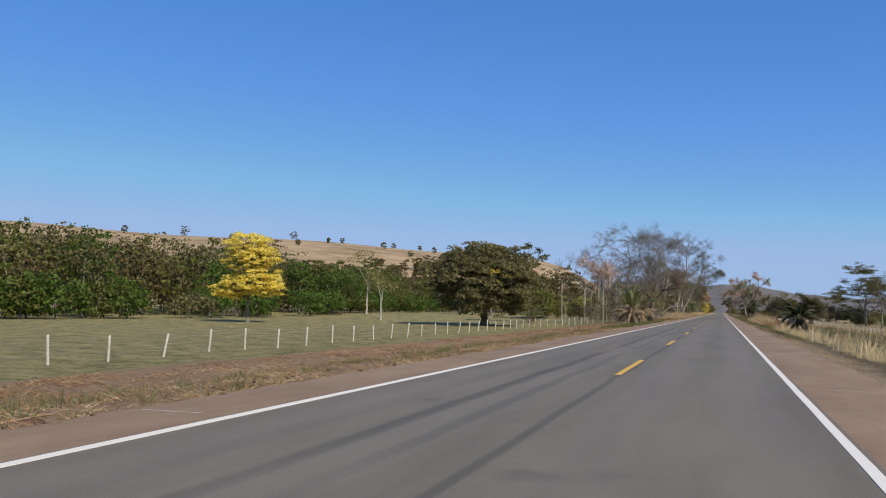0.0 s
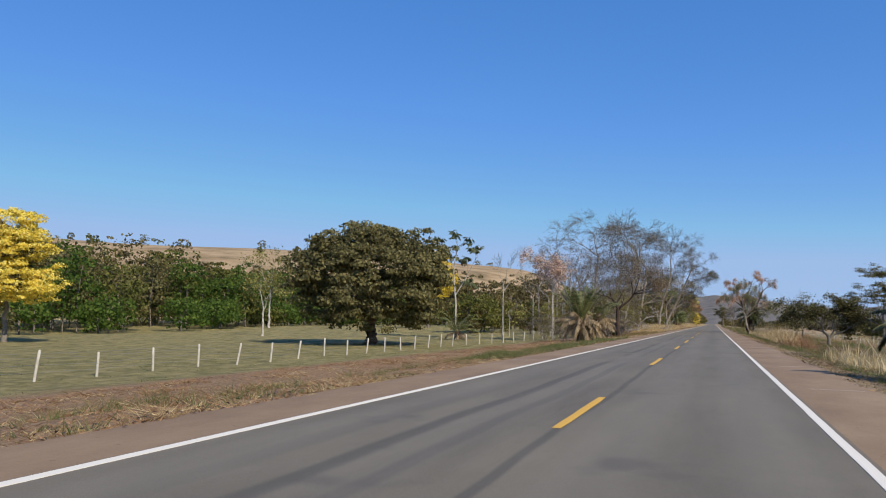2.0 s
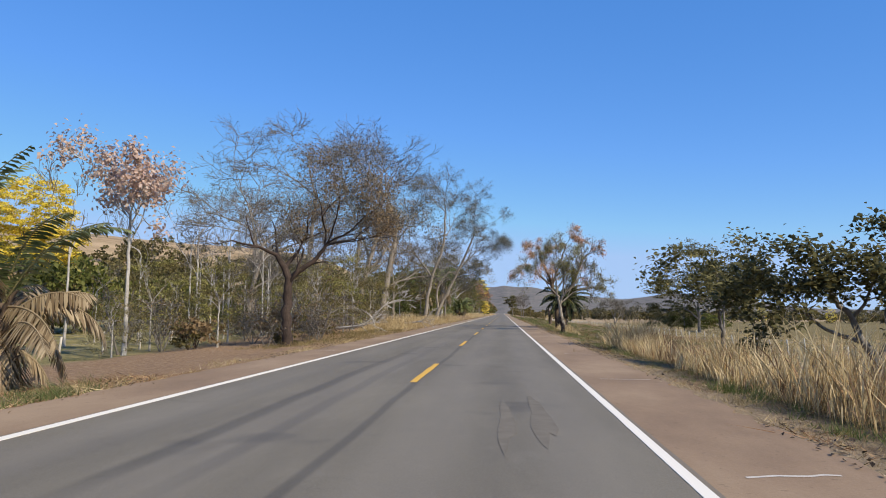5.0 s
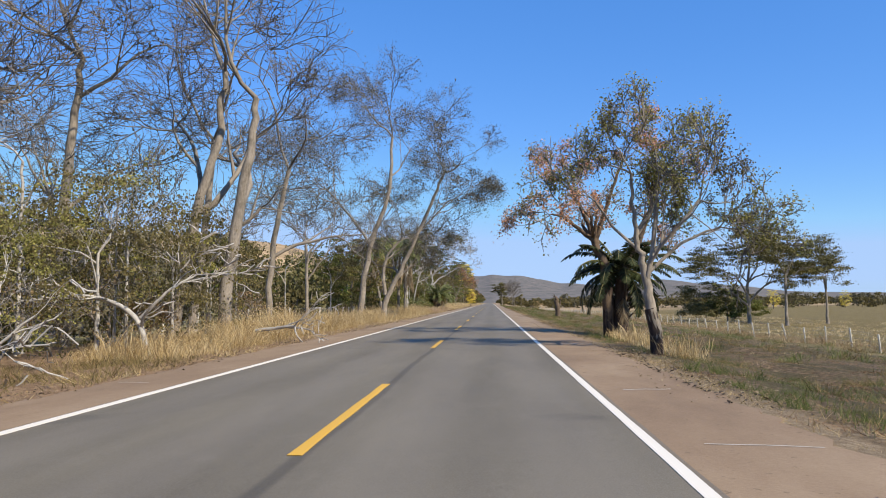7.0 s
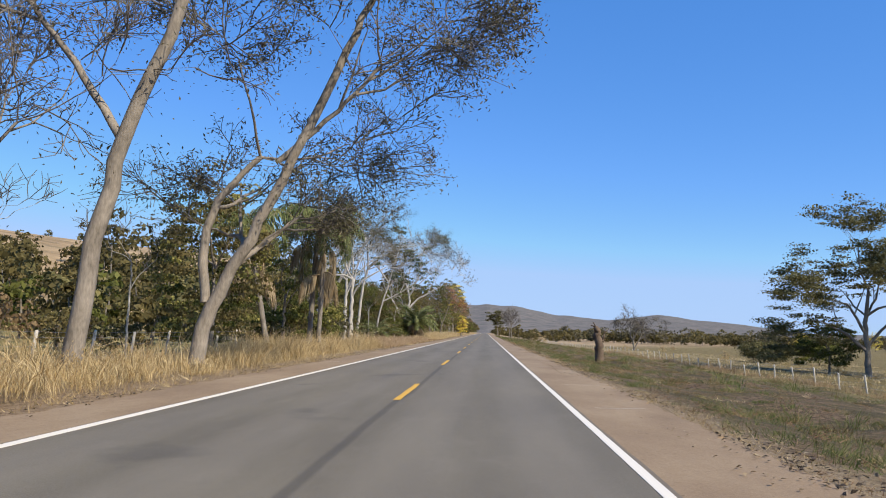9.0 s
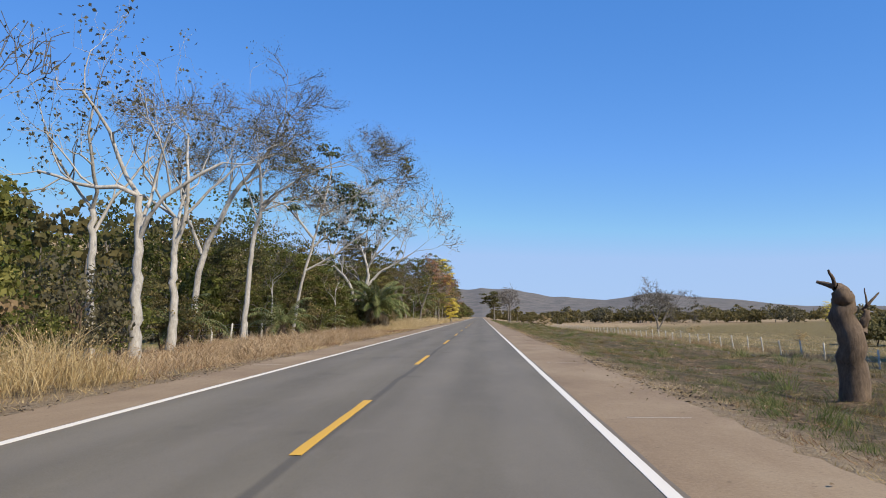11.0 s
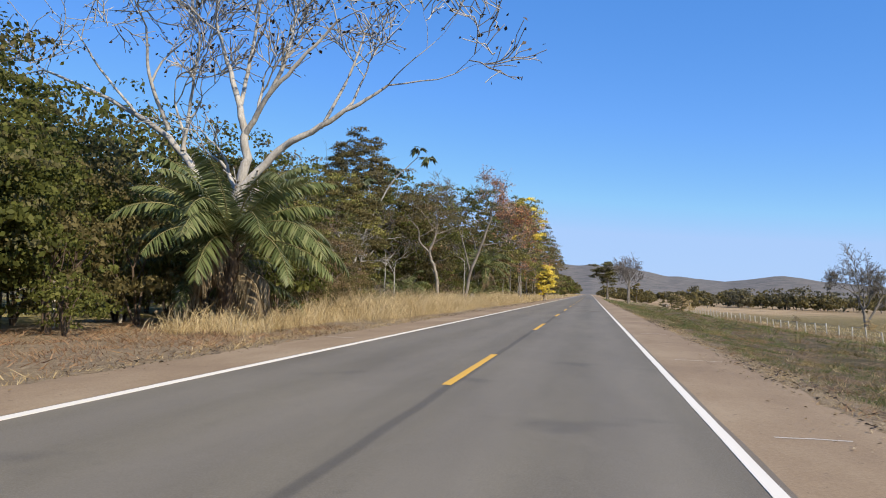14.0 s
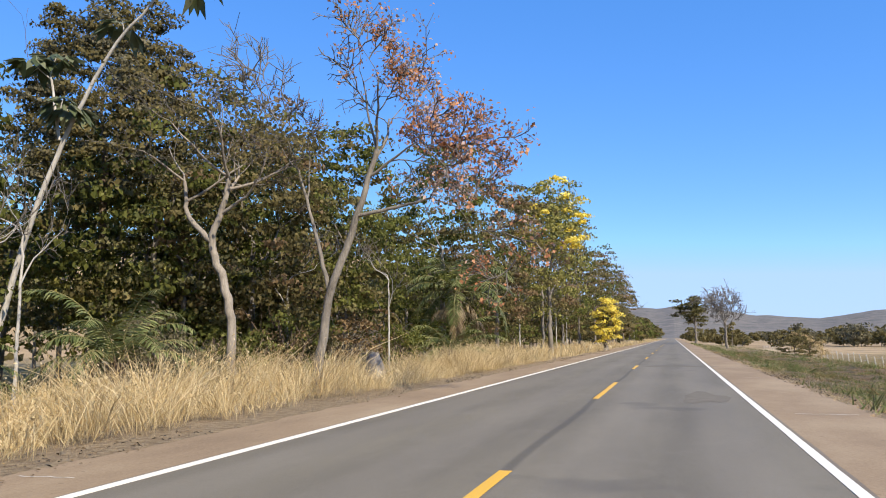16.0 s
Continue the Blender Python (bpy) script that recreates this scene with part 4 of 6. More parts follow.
# slender palms and pale trees further on
palm(-9.4, 231.3, 43, "slender palm with drooping fronds and leaning trunk", 6.8, 0.14, 3.3, 20, 6, (0.0, 1.3), 0.7, "tall_palm", (2.0, 3.0), (-0.4, 0.3), (-0.22, 0), stubs=0, hang=0.8, trunk_bark=BARK_GREY)
palm(-8.6, 236.6, 44, "slender tall palm with hanging feathery fronds", 7.8, 0.15, 3.5, 22, 7, (0.0, 1.3), 0.75, "tall_palm", (2.0, 3.0), (-0.4, 0.3), (0.03, 0), stubs=0, hang=0.9, trunk_bark=BARK_GREY)
palm(-7.6, 234.6, 45, "slender tall palm with hanging feathery fronds", 7.2, 0.13, 3.1, 18, 6, (0.0, 1.3), 0.75, "tall_palm", (2.0, 3.0), (-0.4, 0.3), (0.02, 0), stubs=0, hang=0.9, trunk_bark=BARK_GREY)
for i, (x, y, h, w, leaf, more) in enumerate([(-10.6, 226, 8.4, 5.4, OLIVE, YGREEN), (-12.8, 231, 8.6, 6.0, GREEN, OLIVE), (-11.2, 240.5, 7.4, 5.0, GREEN, OLIVE), (-11.5, 249, 6.5, 5.0, GREEN, YGREEN)]):
    leafy_tree(x, y, h, w, 160 + i, "olive-green leafy tree beside tall palms", "leafy_tree", leaf, BARK_GREY, 105, 60, 0.72, 0.12, 0.04, 0.5, 0.13, floor=-0.85, second=more, share=0.3)
for i, (x, y, h) in enumerate([(-10, 258, 13.5), (-12, 266, 14.5), (-13.8, 262, 13.0)]):
    bare_tree(x, y, h, 46 + i, "tangled white-limbed tree beside the road", "white_limbed_tree", trunk=0.3, r=0.22, bark=BARK_PALE, twig=BARK_PALE, leaf=GREYTWIG, per=2, leaf_size=0.12, levels=4, spread=(50, 48, 46), kids=(2, 4), wander=0.28, flat=0.1)
bare_tree(-13.3, 280, 16.8, 50, "pale smooth-barked tree with feathery dry crown", "pale_tree", stems=[[(0, 0, -0.2, 0.19), (0.4, 0, 4, 0.16), (0.7, 0, 6.8, 0.14), (1.2, 0, 8.6, 0.11), (1.0, 0, 11, 0.07)], [(1.1, 0, 8.2, 0.1), (2.6, 0, 9.6, 0.075), (4.4, 0, 10.6, 0.055), (6.2, 0, 11.2, 0.03)], [(0.9, 0, 7.6, 0.07), (0.2, 0.2, 9.4, 0.05), (-0.4, 0.3, 11.0, 0.035)]], levels=4, length=3.0, bark=BARK_PALE, leaf=OLIVE, per=12, leaf_size=0.05, scatter=0.24, spread=(46, 46, 46), dense=2, first=0.5, fine_least=0.01, flat=0.4, thin=0.68)
bare_tree(-17.2, 281, 18.5, 51, "pale smooth-barked tree with feathery dry crown", "pale_tree", stems=[[(0, 0, -0.2, 0.24), (0.8, 0, 5, 0.2), (2.8, 0, 8.3, 0.15), (5.6, 0, 11.2, 0.08)], [(0.8, 0, 5, 0.13), (-0.6, 0, 8, 0.09), (-1.0, 0, 11, 0.06)]], levels=4, length=3.6, bark=BARK_PALE, leaf=OLIVE, per=12, leaf_size=0.05, scatter=0.24, spread=(46, 46, 46), dense=2, first=0.4, fine_least=0.01, flat=0.4, thin=0.68)
broadleaf_tree(-12.6, 290, 15.0, 52, "pale-trunked tree with rosettes of large glossy leaves", [[(0, 0, -0.2, 0.135), (0.5, 0, 3.5, 0.115), (1.2, 0, 6.0, 0.1), (1.9, 0, 8.6, 0.085), (2.6, 0, 11.5, 0.08), (3.0, 0, 13.2, 0.05)], [(0.9, 0, 5.2, 0.09), (3.4, 0, 6.5, 0.07), (5.8, 0, 8.4, 0.045)], [(1.6, 0, 7.8, 0.1), (-0.5, 0, 10.5, 0.07), (-2.2, 0.3, 11.0, 0.05)],
               [(2.2, 0, 9.6, 0.08), (5.0, 0, 11.2, 0.06), (7.6, 0, 12.6, 0.04)], [(1.4, 0, 7.0, 0.08), (4.2, 0.6, 9.2, 0.05)], [(2.4, 0, 11, 0.06), (0.4, 0.5, 13, 0.04)]], 0.27, 2, 7, (4, 6), 2.0, scatter=0.24)
bare_tree(-12.3, 320, 21.0, 53, "large white-barked bare tree with dark seed pods", "white_bare_tree",
          stems=[[(a, b, c, d * 0.88) for a, b, c, d in stem] for stem in [[(0, 0, -0.5, 0.34), (0.1, 0, 2.0, 0.3), (0.7, 0, 4.6, 0.26), (1.1, 0, 6.8, 0.22), (1.0, 0, 8.4, 0.17), (0.2, 0.3, 11.0, 0.11), (-0.6, 0.5, 13.2, 0.07)], [(1.0, 0, 5.9, 0.19), (2.4, 0.2, 7.7, 0.16), (4.2, 0.3, 8.8, 0.12), (5.6, 0.4, 9.8, 0.08), (6.6, 0.4, 10.5, 0.05)],
                 [(1.0, 0, 8.2, 0.14), (2.0, -0.3, 9.9, 0.11), (3.4, -0.5, 11.4, 0.08), (4.8, -0.6, 13.0, 0.05)], [(0.1, 0, 1.8, 0.24), (-0.7, 0.6, 4.6, 0.22), (-1.5, 1, 6.8, 0.19), (-3.3, 1.2, 8.8, 0.14), (-6.2, 1.4, 10.6, 0.09), (-9.4, 1.5, 12.0, 0.05)],
                 [(-3.0, 1.2, 8.8, 0.11), (-3.8, 0.8, 11.2, 0.08), (-3.9, 0.6, 13.6, 0.05)], [(1.2, 0, 8.6, 0.1), (2.3, 0.5, 11.5, 0.08), (2.7, 0.8, 14.6, 0.05)], [(0.7, 0.1, 9.4, 0.1), (0.7, 0.8, 12, 0.08), (1.0, 1.0, 15.2, 0.05)], [(4.0, 0.3, 8.6, 0.08), (4.9, 0.8, 11, 0.06), (5.4, 1.0, 13, 0.04)],
                 [(-2.2, 1.0, 7.8, 0.09), (-2.1, 1.3, 10.5, 0.07), (-1.8, 1.2, 13.4, 0.045)], [(-4.6, 1.2, 9.7, 0.07), (-6.4, 1.0, 12.0, 0.05), (-7.4, 1.0, 13.6, 0.035)]]],
          levels=4, length=3.4, bark=BARK_PALE, twig=BARK_PALE, leaf=POD, per=1, leaf_size=0.125, scatter=0.08, spread=(38, 40, 44, 46), kids=(2, 4), skip=2, dense=1, first=0.85, fine_least=0.013, lift=0.1, ratio=0.74, thin=0.74, leaf_long=1.6)
palm(-9.7, 316.2, 54, "wide short-stemmed palm with fresh green arching fronds", 2.9, 0.3, 4.3, 38, 10, (0.15, 1.45), 0.72, hang=0.55, curve=(1.0, 1.9), dry_size=0.5, stubs=20, dry_rise=(-0.2, 0.4), width=0.045, leaflets=46)
low_palm = palm(-12.0, 318.5, 55, "stemless palm with fresh green arching fronds", 1.4, 0.3, 4.0, 16, 4, (0.3, 1.4), 0.7, curve=(1.2, 2.1), stubs=14)
broadleaf_tree(-17.8, 351.0, 12.8, 56, "thin leaning white-stemmed tree with few large leaves", [[(0, 0, -0.2, 0.1), (1.4, 0, 4.1, 0.085), (2.5, 0.1, 7.0, 0.07), (4.0, 0.2, 9.6, 0.05), (6.0, 0.3, 11.4, 0.03)], [(2.6, 0, 7.2, 0.05), (2.2, 0, 9.0, 0.035)]], 0.6, 1, 7, (2, 3), 0.9)
bare_tree(-10.0, 352.2, 9.4, 57, "crooked small tree with thin spreading branches", "crooked_tree", stems=[[(0, 0, -0.2, 0.15), (0.0, 0, 1.6, 0.13), (-0.1, 0, 2.8, 0.125), (-0.6, 0, 4.0, 0.115), (-0.75, 0, 4.7, 0.1), (-0.3, 0, 5.6, 0.08), (-0.2, 0, 6.4, 0.06)], [(-0.7, 0, 4.5, 0.09), (-1.6, 0, 5.3, 0.07), (-1.7, 0, 6.4, 0.05)]], levels=4, length=2.2, bark=BARK_ASH, leaf=OLIVE, per=3, leaf_size=0.09, scatter=0.2, spread=(52, 46, 44), flat=0.3, dense=1)
bare_tree(-8.0, 353.4, 11.6, 58, "half-bare tree with tufts of orange leaves", "orange_leaved_tree", stems=[[(0, 0, -0.2, 0.15), (0.4, 0, 2.6, 0.12), (1.3, 0, 4.8, 0.1), (1.9, 0, 6.6, 0.07)], [(0.4, 0, 2.8, 0.07), (-0.1, 0, 4.6, 0.055), (-0.6, 0, 6.2, 0.035)], [(1.3, 0, 4.8, 0.06), (2.6, 0.2, 5.0, 0.045), (3.4, 0.3, 5.2, 0.03)]], levels=5, length=1.9, bark=BARK_GREY, leaf=ORANGE, per=2, leaf_size=0.085, scatter=0.14, spread=(42, 40, 42), kids=(2, 3), skip=1, dense=2, first=0.7, fine_least=0.01, leaf_from=1.5, second=PINK, share=0.6)
bare_tree(-13.2, 341.2, 6.6, 158, "pale tangled half-dead tree with sprawling limbs", "tangled_tree", stems=[[(0, 0, -0.2, 0.1), (-0.1, 0, 2.4, 0.085), (0.4, 0, 4.2, 0.06)], [(-0.7, 0.2, -0.2, 0.08), (-0.8, 0.2, 2.8, 0.07), (-1.4, 0.2, 4.2, 0.05)]], levels=4, length=2.3, bark=BARK_PALE, twig=BARK_PALE, leaf=OLIVE, per=1, leaf_size=0.09, scatter=0.2, spread=(62, 50, 46), flat=0.45, kids=(2, 4), dense=1, first=0.5, fine_least=0.009, wander=0.26)
leafy_tree(-13.2, 337.5, 8.6, 5.6, 159, "roadside tree with mottled olive and yellow-brown leaves", "mottled_tree", OLIVE, BARK_GREY, 200, 100, 0.6, 0.085, 0.05, 0.5, 0.14, floor=-0.85, second=YGREEN, share=0.3)
leafy_tree(-18.6, 356.8, 15.4, 6.4, 59, "tall leafy tree rising above the wood's edge", "tall_leafy_tree", OLIVE, BARK_BROWN, 300, 120, 0.7, 0.1, 0.2, 0.6, 0.2, second=GREYTWIG, share=0.4)
pale_bloom = leafy_tree(-6.9, 390, 13.6, 6.0, 60, "roadside tree with pale yellow-green crown", "pale_blossom_tree", YGREEN, BARK_GREY, 110, 60, 1.1, 0.16, 0.2, 0.4, 0.2, floor=-0.8)
rng = np.random.default_rng(66)
p, nrm = puffs(rng, (0.6, -1.2, 10.2), (2.6, 2.4, 3.4), 26, 60, 0.7, -0.8, 0.7)
crown_part(pale_bloom, YELLOW, p, nrm, 0.16, rng, "blossom", "pale yellow blossom clusters")
flower_tree(-5.8, 425, 6.4, 3.6, 61, "small roadside tree with bright yellow blossom", 0.25, 50, 60, 0.2)
palm(-8.9, 372, 68, "roadside palm with wide green fronds", 4.0, 0.2, 3.7, 20, 5, (0.0, 1.4), 0.7, curve=(1.2, 2.2), stubs=14)
for i, (x, y, h, w, leaf, lab) in enumerate([
        (-13.5, 359, 11.0, 6.0, OLIVE, "olive roadside tree with thin crown"), (-10.4, 374, 13.0, 7.0, GREEN, "green roadside tree with rounded crown"), (-15.5, 361, 12.4, 6.5, GREEN, "green roadside tree with rounded crown"), (-17.5, 368, 13.4, 7.0, DARK, "dark roadside tree with rounded crown"), (-13.2, 367, 12.2, 6.0, GREEN, "green roadside tree with rounded crown"), (-9.6, 384, 13.4, 7.5, OLIVE, "olive roadside tree with thin crown"),
        (-9.4, 402, 15.5, 7.5, OLIVE, "olive roadside tree with thin crown"), (-9.0, 412, 16.0, 7.0, GREEN, "green roadside tree with rounded crown"), (-9.2, 428, 16.5, 7.5, OLIVE, "olive roadside tree with thin crown"), (-9.0, 446, 16.5, 7.5, GREEN, "green roadside tree with rounded crown"),
        (-9.0, 466, 16.5, 7.5, OLIVE, "olive roadside tree with thin crown"), (-9.0, 488, 16.0, 7.5, DARK, "dark roadside tree with rounded crown"), (-9.0, 512, 13.6, 7.5, OLIVE, "olive roadside tree with thin crown")]):
    leafy_tree(x, y, h, w, 600 + i, lab, "roadside_tree", leaf, BARK_GREY, 130 if y < 400 else 80, 60 if y < 400 else 50, 0.9 if y < 400 else 1.35, 0.14 if y < 400 else 0.2, 0.06, 0.5, 0.16, floor=-0.85, hollow=0.5, second=BROWN if leaf == OLIVE else OLIVE, share=0.3)

# ---- the wood along the road ----
rng = np.random.default_rng(5)
WOOD = "wood along the road"
kinds = []
for k, (leaf, lab) in enumerate([(GREEN, "leafy green woodland tree beside the road"), (DARK, "dense dark woodland tree beside the road"), (OLIVE, "olive-green woodland tree with rounded crown"), (FRESH, "fresh green woodland tree beside the road"), (DARK, "dark woodland tree with open crown")]):
    kinds.append(leafy_tree(-40 - 6 * k, 300 + 3 * k, 9.5, 7.5, 70 + k, lab, "woodland_tree", leaf, BARK_BROWN, 75, 40, 0.95, 0.18, 0.06, 0.5, 0.15, group=WOOD, floor=-0.8))
fine_kinds = []
for k, (leaf, more, lab) in enumerate([(GREEN, OLIVE, "green woodland tree mottled with olive"), (DARK, GREEN, "dense dark woodland tree mottled with green"), (GREEN, YGREEN, "green woodland tree with yellowing clumps")]):
    fine_kinds.append(leafy_tree(-14.5 - 2.5 * k, 329 + 15 * k, 8.6, 6.6, 270 + k, lab, "woodland_tree", leaf, BARK_GREY, 115, 46, 0.72, 0.12, 0.04, 0.55, 0.14, group=WOOD, floor=-0.85, second=more, share=0.25))


for x, y, h, w, leaf, more, seed in [(-15.6, 303.5, 7.9, 7.6, GREEN, OLIVE, 281), (-17.2, 312, 8.6, 8.0, GREEN, DARK, 282), (-18.5, 295, 8.6, 8.5, DARK, GREEN, 283), (-14.2, 309, 6.2, 5.6, GREEN, DARK, 284)]:
    leafy_tree(x, y, h, w, seed, "dense olive-green tree at the wood's edge", "woodland_tree", leaf, BARK_BROWN, 200, 80, 0.8, 0.115, 0.1, 0.5, 0.17, group=WOOD, floor=-0.75, hollow=0.5, second=more, share=0.3)

for x, y, h, w, leaf, more, seed in [(-15.4, 327.5, 7.6, 7.0, OLIVE, GREEN, 285), (-18.6, 333.5, 9.2, 8.0, GREEN, OLIVE, 286), (-22.5, 324, 8.8, 9.0, GREEN, OLIVE, 287)]:
    leafy_tree(x, y, h, w, seed, "dense mottled tree at the wood's near corner", "woodland_tree", leaf, BARK_GREY, 220, 85, 0.8, 0.112, 0.06, 0.5, 0.17, group=WOOD, floor=-0.8, hollow=0.5, second=more, share=0.35)
# feathery brown brush over the verge
for x, y, h, w, seed in [(-10.6, 325.5, 4.6, 4.6, 288), (-11.2, 330.5, 4.2, 4.4, 289)]:
    leafy_tree(x, y, h, w, seed, "feathery brown-green brush leaning over dry grass", "feathery_brush", OLIVE, BARK_GREY, 90, 150, 0.7, 0.045, 0.0, 0.5, 0.06, floor=-0.9, hollow=0.3, second=BROWN, share=0.4, category="shrub")


def place_copy(src, x, y, scale, turn):
    c = copy_thing(src, pose(x, y, ground_z(x, y) - 0.1, 0, 0, turn))
    c.scale = (scale, scale, scale * float(np.random.default_rng(int(abs(x * 31 + y * 17))).uniform(0.85, 1.2)))
    return c


deep_wood = []
for i in range(240):
    y = rng.uniform(236, 470)
    depth = rng.uniform(0, 1) ** 1.2
    x = -13.5 - depth * 32
    if y < 256 and x > -33 + (y - 236) * 0.8:
        continue
    k = rng.uniform(0.75, 1.2) * (1.0 + 0.3 * depth) * float(np.interp(y, (255, 275, 300, 310), (0.42, 0.68, 0.8, 1.0)))
    if 333 < y < 354 and x > -18.8:
        continue
    if y < 345 and x > -20:
        k *= 0.72
    if depth > 0.2 or y > 395:
        deep_wood.append((x, y, 10.5 * k * rng.uniform(0.9, 1.2), 8.0 * k))
    else:
        if 284 < y < 400:
            place_copy(fine_kinds[rng.integers(0, 3)], x, y, k, rng.uniform(0, 360))
        else:
            place_copy(kinds[rng.integers(0, 5)], x, y, k, rng.uniform(0, 360))
for k, leaf, lab in ((0, GREEN, "green trees deeper in the roadside wood"), (1, OLIVE, "olive trees deeper in the roadside wood"), (2, DARK, "dark trees deeper in the roadside wood")):
    near = [q for q in deep_wood[k::3] if q[0] > -29 and 284 < q[1] < 400]
    wood_mass("deep_wood", lab, near, leaf, 424 + k, 0.2, 76, 28)
    wood_mass("deep_wood", lab + ", far in", [q for q in deep_wood[k::3] if q not in near], leaf, 420 + k, 0.42, 24, 13)
# a lower wood behind the bare trees
low_wood = []
for i in range(70):
    y = rng.uniform(168, 250)
    x = rng.uniform(-64, -34) if y < 218 else rng.uniform(-44, -14)
    if y < 205 and -64 < x < -40:
        continue
    if 205 < y < 250 and x > -33:
        continue
    low_wood.append((x, y, rng.uniform(3.0, 5.4) if y > 214 else rng.uniform(4.2, 6.6), rng.uniform(5, 8)))
for k, leaf, lab in ((0, GREEN, "green trees behind the bare roadside trees"), (1, OLIVE, "olive trees behind the bare roadside trees"), (2, YGREEN, "yellowish trees behind the bare roadside trees")):
    wood_mass("low_wood", lab, low_wood[k::3], leaf, 430 + k, 0.32, 40, 22)
# wood at the back of the pasture, thick to the ground, higher towards the hill
spots = {0: [], 1: [], 2: [], 3: []}
for i in range(290):
    u = rng.uniform(0, 1)
    y = 62 + 250 * u
    depth = rng.uniform(0, 1)
    x = -86 + 14 * u - depth * 55
    h = (12.5 - 2.0 * u) * rng.uniform(0.7, 1.15) + 9 * depth * (1 - 0.85 * u)
    if depth < 0.12:
        h *= 0.5
    spots[rng.choice([0, 0, 3, 2, 3, 3] if depth < 0.3 else [1, 1, 2, 1, 0])].append((x, y, h, rng.uniform(6, 9.5)))
for i in range(64):
    spots[(0, 1, 1, 2)[i % 4]].append((-116 - rng.uniform(0, 36), tall_y := rng.uniform(58, 215), rng.uniform(14, 17.5) + 0.025 * (tall_y - 58), rng.uniform(8, 12)))
for k, leaf, lab in ((0, GREEN, "green trees of the wood behind the pasture"), (1, OLIVE, "olive trees of the wood behind the pasture"), (2, DARK, "dark trees of the wood behind the pasture"), (3, FRESH, "bright green trees of the wood behind the pasture")):
    edge = [q for q in spots[k] if q[0] > -104 + 0.056 * (q[1] - 62)]
    wood_mass("pasture_wood", lab, edge, leaf, 400 + k, 0.36, 62, 15)
    back = [q for q in spots[k] if q not in edge]
    if back:
        wood_mass("pasture_wood", lab + ", further back", back, leaf, 404 + k, 0.5, 48, 11)
# scrub at the hill's foot
wood_mass("hill_scrub", "dry olive scrub along the hill's foot", [(-150 + 60 * u - 90 * v, 150 + 330 * u, rng.uniform(4, 9) + 5 * (1 - u), rng.uniform(6, 10)) for u, v in rng.uniform(0, 1, (150, 2))], OLIVE, 410, 0.9, 18, 12)
wood_mass("hill_foot_wood", "olive wood at the foot of the dry hill", [(rng.uniform(-78, -46), rng.uniform(262, 335), rng.uniform(13, 19), rng.uniform(8, 12)) for _ in range(26)], OLIVE, 441, 0.55, 34, 18)
# far trees that close the road's left side
far_left = [(-9 - rng.uniform(0, 1) ** 1.5 * 40, rng.uniform(470, 1000), rng.uniform(7, 12), rng.uniform(6, 10)) for _ in range(110)]
wood_mass("roadside_wood", "green trees along the road far ahead", far_left[:55], GREEN, 414, 0.8, 20, 13)
wood_mass("roadside_wood", "dry olive trees along the road far ahead", far_left[55:], OLIVE, 415, 0.8, 20, 13)
# tree line beyond the field
line = [(45 + 420 * u, 690 - 110 * u + rng.uniform(-12, 30), rng.uniform(6, 11), rng.uniform(9, 16)) for u in rng.uniform(0, 1, 170)]
wood_mass("field_wood", "dull olive tree line beyond the dry field", line[:90], OLIVE, 411, 0.9, 20, 11)
wood_mass("field_wood", "dry grey-brown tree line beyond the dry field", line[90:], GREYTWIG, 412, 0.9, 20, 11)
wood_mass("distant_scrub", "grey-green scrub beyond the field", [(rng.uniform(30, 600), rng.uniform(720, 1300), rng.uniform(4, 9), rng.uniform(9, 20)) for _ in range(160)], OLIVE, 413, 1.6, 18, 10)
wood_mass("roadside_scrub", "scrub along the road far ahead", [(9 + rng.uniform(0, 1) ** 1.5 * 40, rng.uniform(540, 900), rng.uniform(3, 7), rng.uniform(4, 8)) for _ in range(30)], OLIVE, 416, 0.6, 20, 14)
# hill-top trees
hill_trees = [(x, y, 9.5 * q, 7.5 * q) for x, y, q in [(-358, 600, 0.9), (-300, 690, 0.7), (-420, 530, 1.0), (-330, 640, 0.6), (-250, 560, 0.6), (-280, 480, 0.5), (-330, 470, 0.5), (-380, 420, 0.6), (-245, 760, 0.9), (-235, 775, 1.0), (-225, 790, 0.9), (-215, 800, 1.0),
                (-210, 520, 0.5), (-230, 620, 0.6), (-300, 560, 0.45), (-260, 660, 0.5), (-190, 640, 0.6)]]
wood_mass("hill_trees", "scattered dark trees on the dry hill", hill_trees, DARK, 417, 0.6, 24, 14)
flower_tree(150, 560, 10.0, 6.5, 64, "distant yellow-flowering tree beyond the field", 0.15, 90, 30, 0.0)
flower_tree(205, 600, 10.0, 6.5, 65, "distant yellow-flowering tree beyond the field", 0.15, 90, 30, 0.0)

# undergrowth at the wood's edge
shrubs = [shrub(-13, 244 + 3 * k, 2.6, 3.2, 80 + k, lab, leaf, 28, 22, 0.6, 0.17, "bush", "undergrowth at the wood's edge") for k, (leaf, lab) in enumerate([(GREEN, "dense green bush among the undergrowth"), (OLIVE, "olive bush among the undergrowth"), (DARK, "dark bush among the undergrowth"), (BROWN, "withered brown bush in undergrowth")])]
near_shrubs = [shrub(-11.5 - k, 331 + 4.5 * k, 2.8, 3.2, 84 + k, lab, leaf, 40, 34, 0.54, 0.095, "bush", "undergrowth at the wood's edge") for k, (leaf, lab) in enumerate([(OLIVE, "olive bush with small leaves at the wood's edge"), (GREEN, "green bush with small leaves at the wood's edge"), (GREYTWIG, "dull half-dry bush at the wood's edge"), (BROWN, "withered brown bush with small leaves")])]
